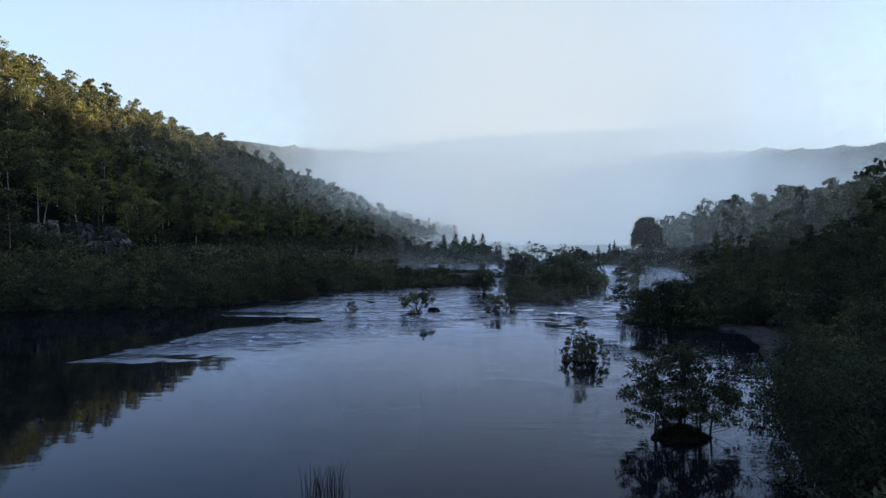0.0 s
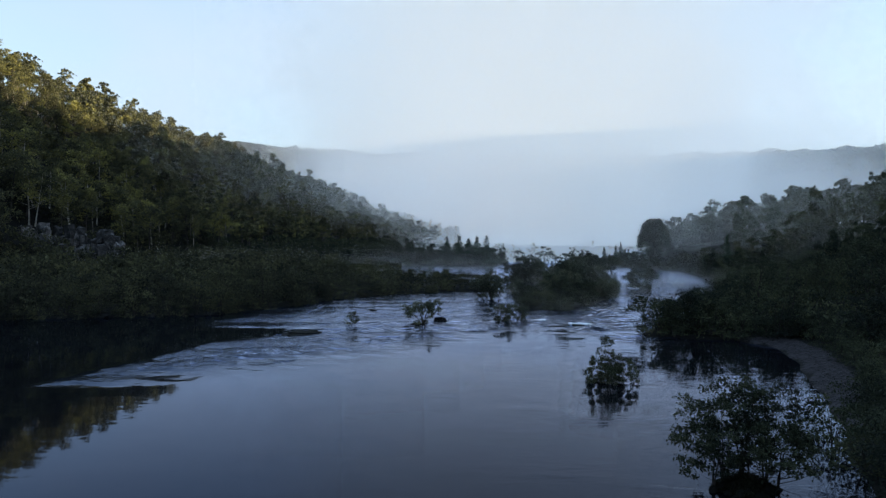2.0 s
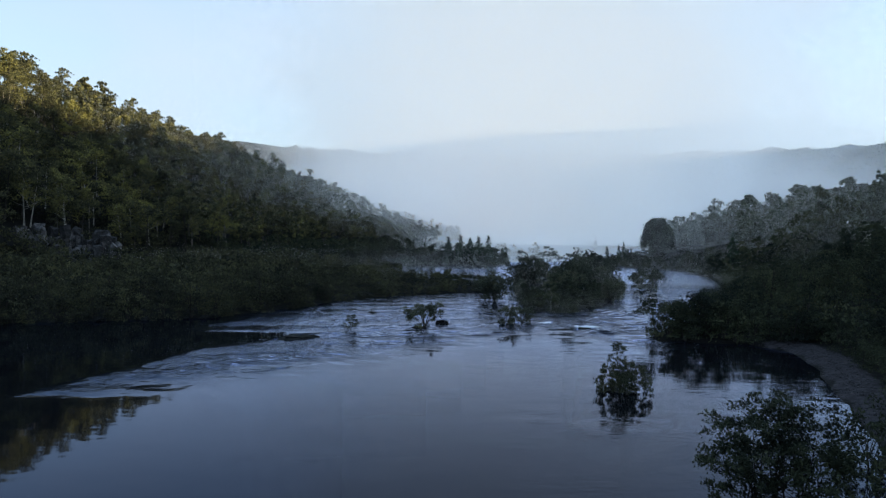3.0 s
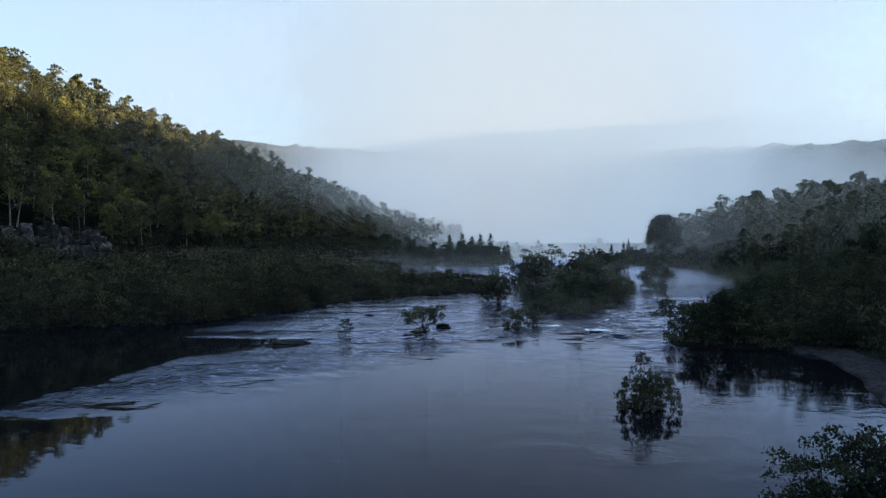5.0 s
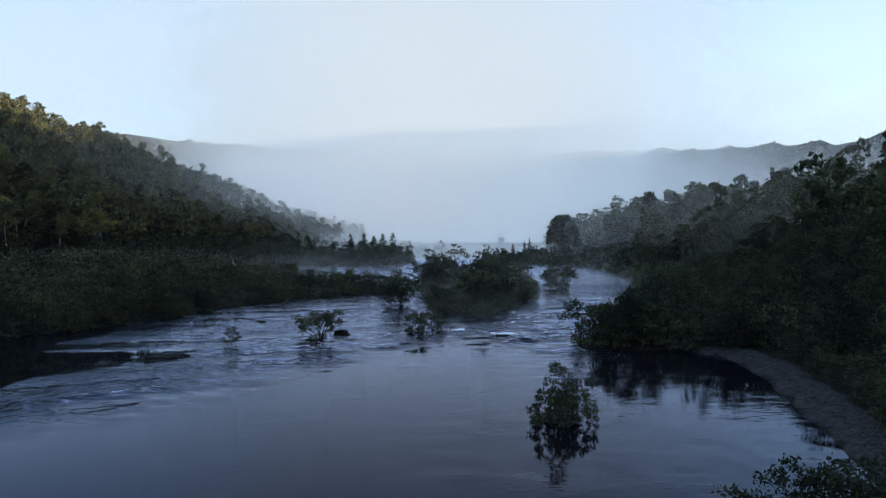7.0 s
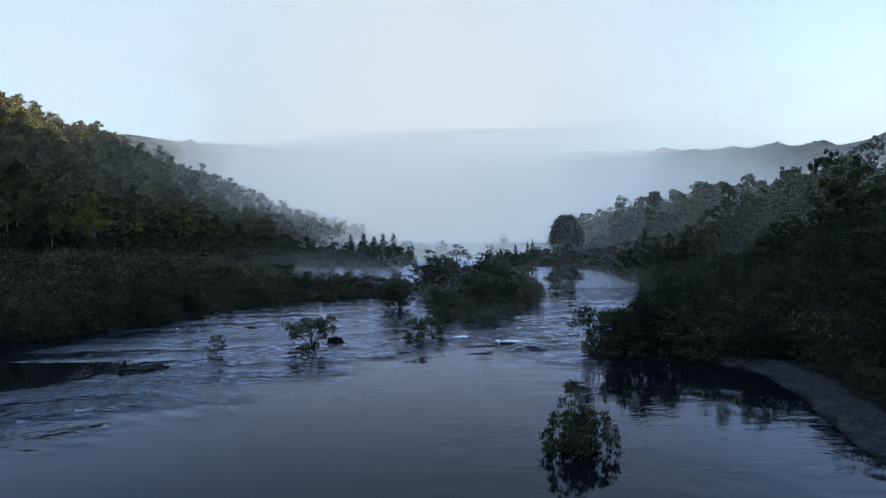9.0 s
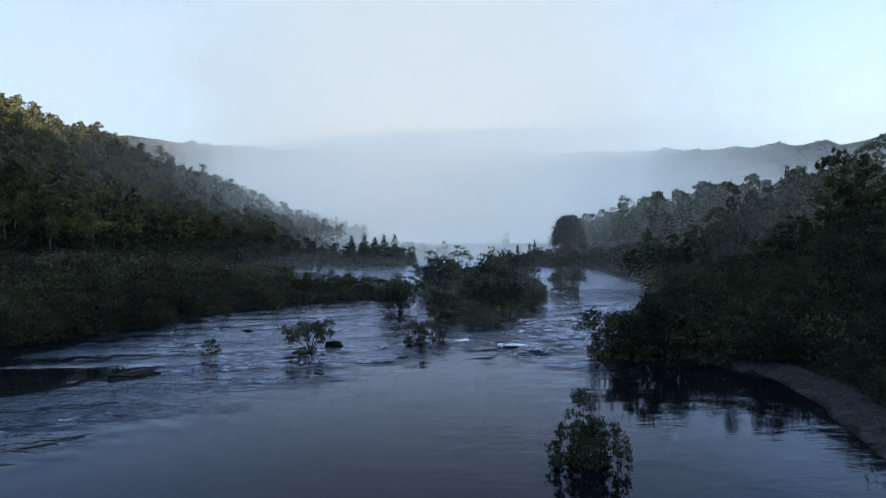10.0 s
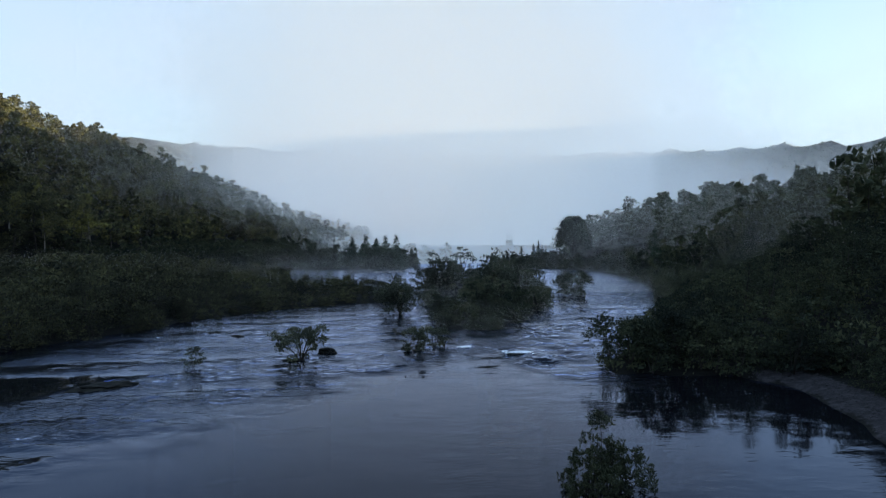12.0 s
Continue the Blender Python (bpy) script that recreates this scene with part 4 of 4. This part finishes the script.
def rock(seed, x, y, z, sx, sy, sz, label, mt=MAT_WET_ROCK, turn=0):
    me = boulder(seed, sx, sy, sz, cuts=4 if sx > 0.8 else 3)
    me.materials.append(mt)
    ob = new("rock", me)
    ob.matrix_world = pose(x, y, z, 0, 0, turn)
    return tagged(ob, label, "rock")


rock(1, 2.6, 27.8, 0.1, 0.85, 0.6, 0.55, "dark wet boulder rising from the riffle", turn=20)
rock(2, -13.3, 13.9, 0.02, 2.3, 0.9, 0.5, "long flat dark rock awash in the river", turn=28)
rock(3, -11.4, 43.2, 0.0, 0.9, 0.5, 0.25, "small dark rock breaking the shallow water")
rock(4, -8.3, 40.4, 0.0, 0.8, 0.45, 0.25, "small dark rock breaking the shallow water")
rock(5, 21.0, 25.2, -0.12, 1.0, 0.45, 0.24, "dark rock under the white water")
rock(6, 40.5, 62.0, 0.0, 0.8, 0.5, 0.3, "small dark rock breaking the shallow water")
rock(7, -0.6, 24.0, -0.02, 1.3, 0.6, 0.2, "flat dark stone at the foot of the bush", turn=10)
g_rock = np.random.default_rng(71)
for i in range(12):
    t = g_rock.random()
    x = -58 + 46 * t
    y = float(np.interp(x, [-60, -42, -30, -24, -17, -9], [22, 28, 32.5, 41, 56, 68])) - 0.3 + g_rock.normal() * 0.6
    k = 0.25 + 0.4 * g_rock.random()
    rock(100 + i, x, y, 0.05, k * 1.5, k, k * 0.7, "dark stone on the muddy waterline", MAT_WET_ROCK, g_rock.random() * 180)


def block(g, sx, sy, sz):
    """An angular slab, split along flat faces."""
    bm = bmesh.new()
    bmesh.ops.create_cube(bm, size=2.0)
    bmesh.ops.subdivide_edges(bm, edges=bm.edges[:], cuts=1, use_grid_fill=True)
    for v in bm.verts:
        p = v.co.normalized() * 0.25 + v.co * 0.78
        v.co = Vector((p.x * sx, p.y * sy, p.z * sz)) + Vector(g.normal(size=3)) * 0.26 * sx
    me = bpy.data.meshes.new("block")
    bm.to_mesh(me)
    bm.free()
    return me


def cliff():
    """A broken face of pale rock at the hill's foot, with each block a part."""
    foot = new("rock_outcrop")
    g = np.random.default_rng(81)
    foot.matrix_world = pose(-93, 104, 2.5, 0, 0, 32)
    for i in range(120):
        u, v = g.random(), g.random()
        sz = 0.7 + 1.2 * g.random()
        me = block(g, sz * (0.5 + 0.5 * g.random()), sz * 0.7, sz * (0.9 + 1.0 * g.random()))
        me.materials.append(MAT_ROCK)
        ob = new("block", me)
        ob.parent = foot
        ob.matrix_basis = pose(-13 + 26 * u, 4.5 * v + g.normal(), 0.5 + 9.0 * v * (1 - 0.35 * abs(u - 0.5)), g.normal() * 8, g.normal() * 8, g.normal() * 25)
    tagged(foot, "broken face of pale grey rock at the hill's foot", "cliff")


cliff()


def islet():
    foot = new("islet")
    foot.matrix_world = pose(17.5, -34.0, 0)
    us, vs_, q = grid_sheet(np.linspace(-1, 1, 33), np.linspace(-1, 1, 27))
    r = np.hypot(us, vs_)
    r = r * (1 + 0.35 * waves_2d(us * 2, vs_ * 2, 0.9, 90))
    z = 1.15 * (1 - smooth(r, 0.15, 0.95)) - 0.12 + 0.1 * waves_2d(us, vs_, 0.45, 91)
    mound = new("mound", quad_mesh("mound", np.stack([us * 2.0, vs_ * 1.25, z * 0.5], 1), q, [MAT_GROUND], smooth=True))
    mound.parent = foot
    g = np.random.default_rng(92)
    n = 2600
    a, k = g.random(n) * 6.28, np.sqrt(g.random(n)) * 0.9
    px, py = np.cos(a) * k * 1.55, np.sin(a) * k * 0.95
    pz = 0.6 * (1 - smooth(k, 0.15, 1.0)) - 0.1
    d = np.stack([np.cos(a) * (0.3 + 0.6 * g.random(n)), np.sin(a) * (0.3 + 0.6 * g.random(n)), 0.3 + 0.7 * g.random(n)], 1) * 0.36
    w = np.stack([-np.sin(a), np.cos(a), a * 0], 1) * 0.018
    p = np.stack([px, py, pz], 1)
    mid = p + d * 0.6
    end = p + d + np.stack([a * 0, a * 0, -0.25 * g.random(n)], 1)
    v = np.stack([p - w, p + w, mid + w, mid - w, end + w * 0.2, end - w * 0.2], 1).reshape(-1, 3)
    b = np.arange(n)[:, None] * 6
    quads = np.concatenate([b + np.array([[0, 1, 2, 3]]), b + np.array([[3, 2, 4, 5]])])
    tuft = new("grass", quad_mesh("grass", v, quads, [MAT_REED]))
    tuft.parent = foot
    tagged(foot, "low dark islet of roots and sedge in the pool", "islet")


islet()


def reeds():
    foot = new("reeds")
    foot.matrix_world = pose(-0.5, -43.5, 0)
    g = np.random.default_rng(95)
    pieces = []
    for i in range(46):
        x, y = g.normal() * 0.5, g.normal() * 0.35
        h = 0.7 + 0.9 * g.random()
        lx, ly = g.normal() * 0.16, g.normal() * 0.16
        pieces.append(tube([(x, y, -0.3), (x + lx * 0.4, y + ly * 0.4, h * 0.55), (x + lx, y + ly, h)], [0.012, 0.01, 0.003], 4))
    v, q = join(pieces)
    ob = new("stems", quad_mesh("stems", v, q, [MAT_REED]))
    ob.parent = foot
    tagged(foot, "thin clump of dark reeds standing in still water", "reeds")


reeds()


def dead_branch():
    g = np.random.default_rng(96)
    v, q = join([tube([(0, 0, -0.3), (-0.5, 0.3, 0.5), (-0.75, 0.5, 1.3), (-0.2, 0.7, 1.9)], [0.06, 0.05, 0.035, 0.012]), tube([(-0.5, 0.3, 0.5), (-1.3, 0.2, 0.35), (-1.7, 0.3, 0.05)], [0.035, 0.025, 0.01]),
                 tube([(-0.75, 0.5, 1.3), (-1.2, 0.6, 1.5)], [0.025, 0.008])])
    ob = new("dead_branch", quad_mesh("dead_branch", v, q, [MAT_BARK], smooth=True))
    ob.matrix_world = pose(20.6, -40.2, 0)
    tagged(ob, "bare dead branch sticking out of the water", "branch")


dead_branch()


def foam_material():
    m, N, L = material("foam")
    bs = N("ShaderNodeBsdfPrincipled")
    nz = noise_tex(N, L, N("ShaderNodeNewGeometry").outputs["Position"], 9.0, 4.0)
    r = ramp(N, [(0.3, (0.45, 0.5, 0.55)), (0.7, (0.85, 0.87, 0.88))])
    L(nz.outputs["Fac"], r.inputs[0]), L(r.outputs[0], bs.inputs["Base Color"])
    bs.inputs["Roughness"].default_value = 0.7
    out = N("ShaderNodeOutputMaterial")
    L(bs.outputs[0], out.inputs[0])
    return m


MAT_FOAM = foam_material()


def foam(seed, x, y, sx, sy, height, turn, fill):
    """Broken white water: a ragged, bubbly crust over a standing wave."""
    nx, ny = max(8, int(sx / 0.09)), max(6, int(sy / 0.09))
    us, vs_, q = grid_sheet(np.linspace(-1, 1, nx), np.linspace(-1, 1, ny))
    n1, n2 = waves_2d(us * sx, vs_ * sy, 0.9, seed), waves_2d(us * sx, vs_ * sy, 0.33, seed + 1)
    edge = 1 - np.hypot(us, vs_)
    z = 0.02 + height * np.exp(-(vs_ * 1.6) ** 2) * np.clip(edge, 0, 1) ** 0.5 + 0.035 * n2
    keep = (edge + 0.5 * n1 + 0.35 * n2)[q].mean(1) > fill
    if keep.any():
        ob = new("foam", quad_mesh("foam", np.stack([us * sx / 2, vs_ * sy / 2, z], 1), q[keep], [MAT_FOAM], smooth=True))
        ob.matrix_world = pose(x, y, 0, 0, 0, turn)
        tagged(ob, "white foam breaking on the shallow rapids", "foam", kind="stuff")


foam(301, 17.0, 29.9, 3.8, 1.1, 0.16, 8, 0.36)
foam(302, 21.6, 25.7, 3.6, 1.1, 0.28, 5, 0.24)
foam(303, 19.0, 31.6, 5.0, 0.7, 0.08, 12, 0.78)
foam(304, 24.2, 26.6, 3.4, 0.5, 0.10, 6, 0.75)
foam(305, 15.9, 30.8, 2.4, 0.5, 0.10, 14, 0.7)
foam(306, 18.6, 28.9, 2.2, 0.5, 0.14, -6, 0.45)
foam(307, 20.2, 26.6, 1.8, 0.45, 0.16, 10, 0.4)
foam(308, 22.9, 24.9, 2.4, 0.4, 0.14, 2, 0.66)
g_foam = np.random.default_rng(97)
for i in range(34):
    x = -22 + 70 * g_foam.random()
    y0 = float(np.interp(x, [-24, -15, -9, 0, 10, 18, 27, 45], [8, 26, 30, 34, 32, 36, 26, 60]))
    y = y0 + 34 * g_foam.random()
    if shore(np.array([x]), np.array([y]))[0] < -2:
        foam(310 + 3 * i, x, y, 1.0 + 2.0 * g_foam.random(), 0.35 + 0.4 * g_foam.random(), 0.06, g_foam.normal() * 8, 0.75)


def beach_stones():
    """Pebbles strewn over the gravel beach, too many to count."""
    g = np.random.default_rng(98)
    xs, ys = 26 + 20 * g.random(9000), -24 + 36 * g.random(9000)
    d = shore(xs, ys)
    ok = right_side(xs, ys) & (d > 0.15) & (d < 3.4)
    xs, ys = xs[ok][:4200], ys[ok][:4200]
    zs = land(xs, ys)
    cube = np.array([(-1, -1, -1), (1, -1, -1), (1, 1, -1), (-1, 1, -1), (-0.7, -0.7, 1), (0.7, -0.7, 1), (0.7, 0.7, 1), (-0.7, 0.7, 1)], float)
    faces = np.array([(4, 5, 6, 7), (0, 1, 5, 4), (1, 2, 6, 5), (2, 3, 7, 6), (3, 0, 4, 7)])
    vs, qs = [], []
    for i, (x, y, z) in enumerate(zip(xs, ys, zs)):
        k, a = 0.03 + 0.1 * g.random() ** 4, g.random() * 6.28
        R = np.array([[math.cos(a), math.sin(a), 0], [-math.sin(a), math.cos(a), 0], [0, 0, 0.6]]) * k
        vs.append((cube * (1 + 0.3 * g.normal(size=(8, 3)))) @ R + (x, y, z)), qs.append(faces + 8 * i)
    ob = new("pebbles", quad_mesh("pebbles", np.concatenate(vs), np.concatenate(qs), [MAT_PEBBLE], smooth=True))
    tagged(ob, "grey pebbles strewn over the gravel beach", "pebbles", kind="stuff")


beach_stones()

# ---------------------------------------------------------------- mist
MIST, SUN_TINTED_MIST = (0.97, 0.905, 0.835), (1.0, 0.88, 0.79)          # low sun's warm glow is put into both colours, more in the far bank
# far to near: distance up the valley, span across it, foot and top, thickness
BANKS = (
    (1000, -430, 840, -2, 1150, 0.97), (880, -290, 500, -2, 760, 0.85), (720, -230, 200, -2, 180, 0.65),                        # the bend
    (620, -155, 130, 3, 125, 0.55), (530, -155, 60, 6, 110, 0.28), (450, -170, 40, 8, 108, 0.13), (370, -185, 20, 8, 105, 0.075), (290, -195, 0, 10, 105, 0.05), (210, -200, -30, 12, 105, 0.03),   # the spur
    (400, 80, 640, -2, 125, 0.6), (305, 60, 450, -2, 95, 0.28), (262, 50, 400, -2, 86, 0.17), (215, 38, 330, -2, 75, 0.1), (160, 50, 300, -2, 70, 0.12), (85, 60, 280, -2, 60, 0.17),  # the wooded slope
    (330, -40, 150, -2, 24, 0.75), (268, -30, 90, -2, 20, 0.6), (190, -40, 62, -2, 14, 0.08), (130, -110, 40, -1, 11, 0.05), (100, 24, 84, -1, 7, 0.06), (66, 8, 62, -1, 12, 0.055), (42, 8, 50, -1, 5.0, 0.03))    # low on the water
for y, x0, x1, foot_z, top, dens in BANKS:
    us, vs_, mq = grid_sheet(np.linspace(0.04, 0.96, 41), np.linspace(0, 0.94, 13))
    X = x0 + (x1 - x0) * us
    Y = y + (0.12 * (X - 80) if y > 120 else 0.0 * X)
    Z = foot_z + (top - foot_z) * vs_
    sheet = quad_mesh("mist_bank", np.stack([X, Y, Z], 1), mq, [mist_material("mist", dens, SUN_TINTED_MIST if 600 < y < 800 else MIST, foot_z > 0)], smooth=True, uv=np.stack([us, vs_], 1))
    tagged(new("mist_bank", sheet), "pale morning mist bank drifting over the river", "mist", kind="stuff")
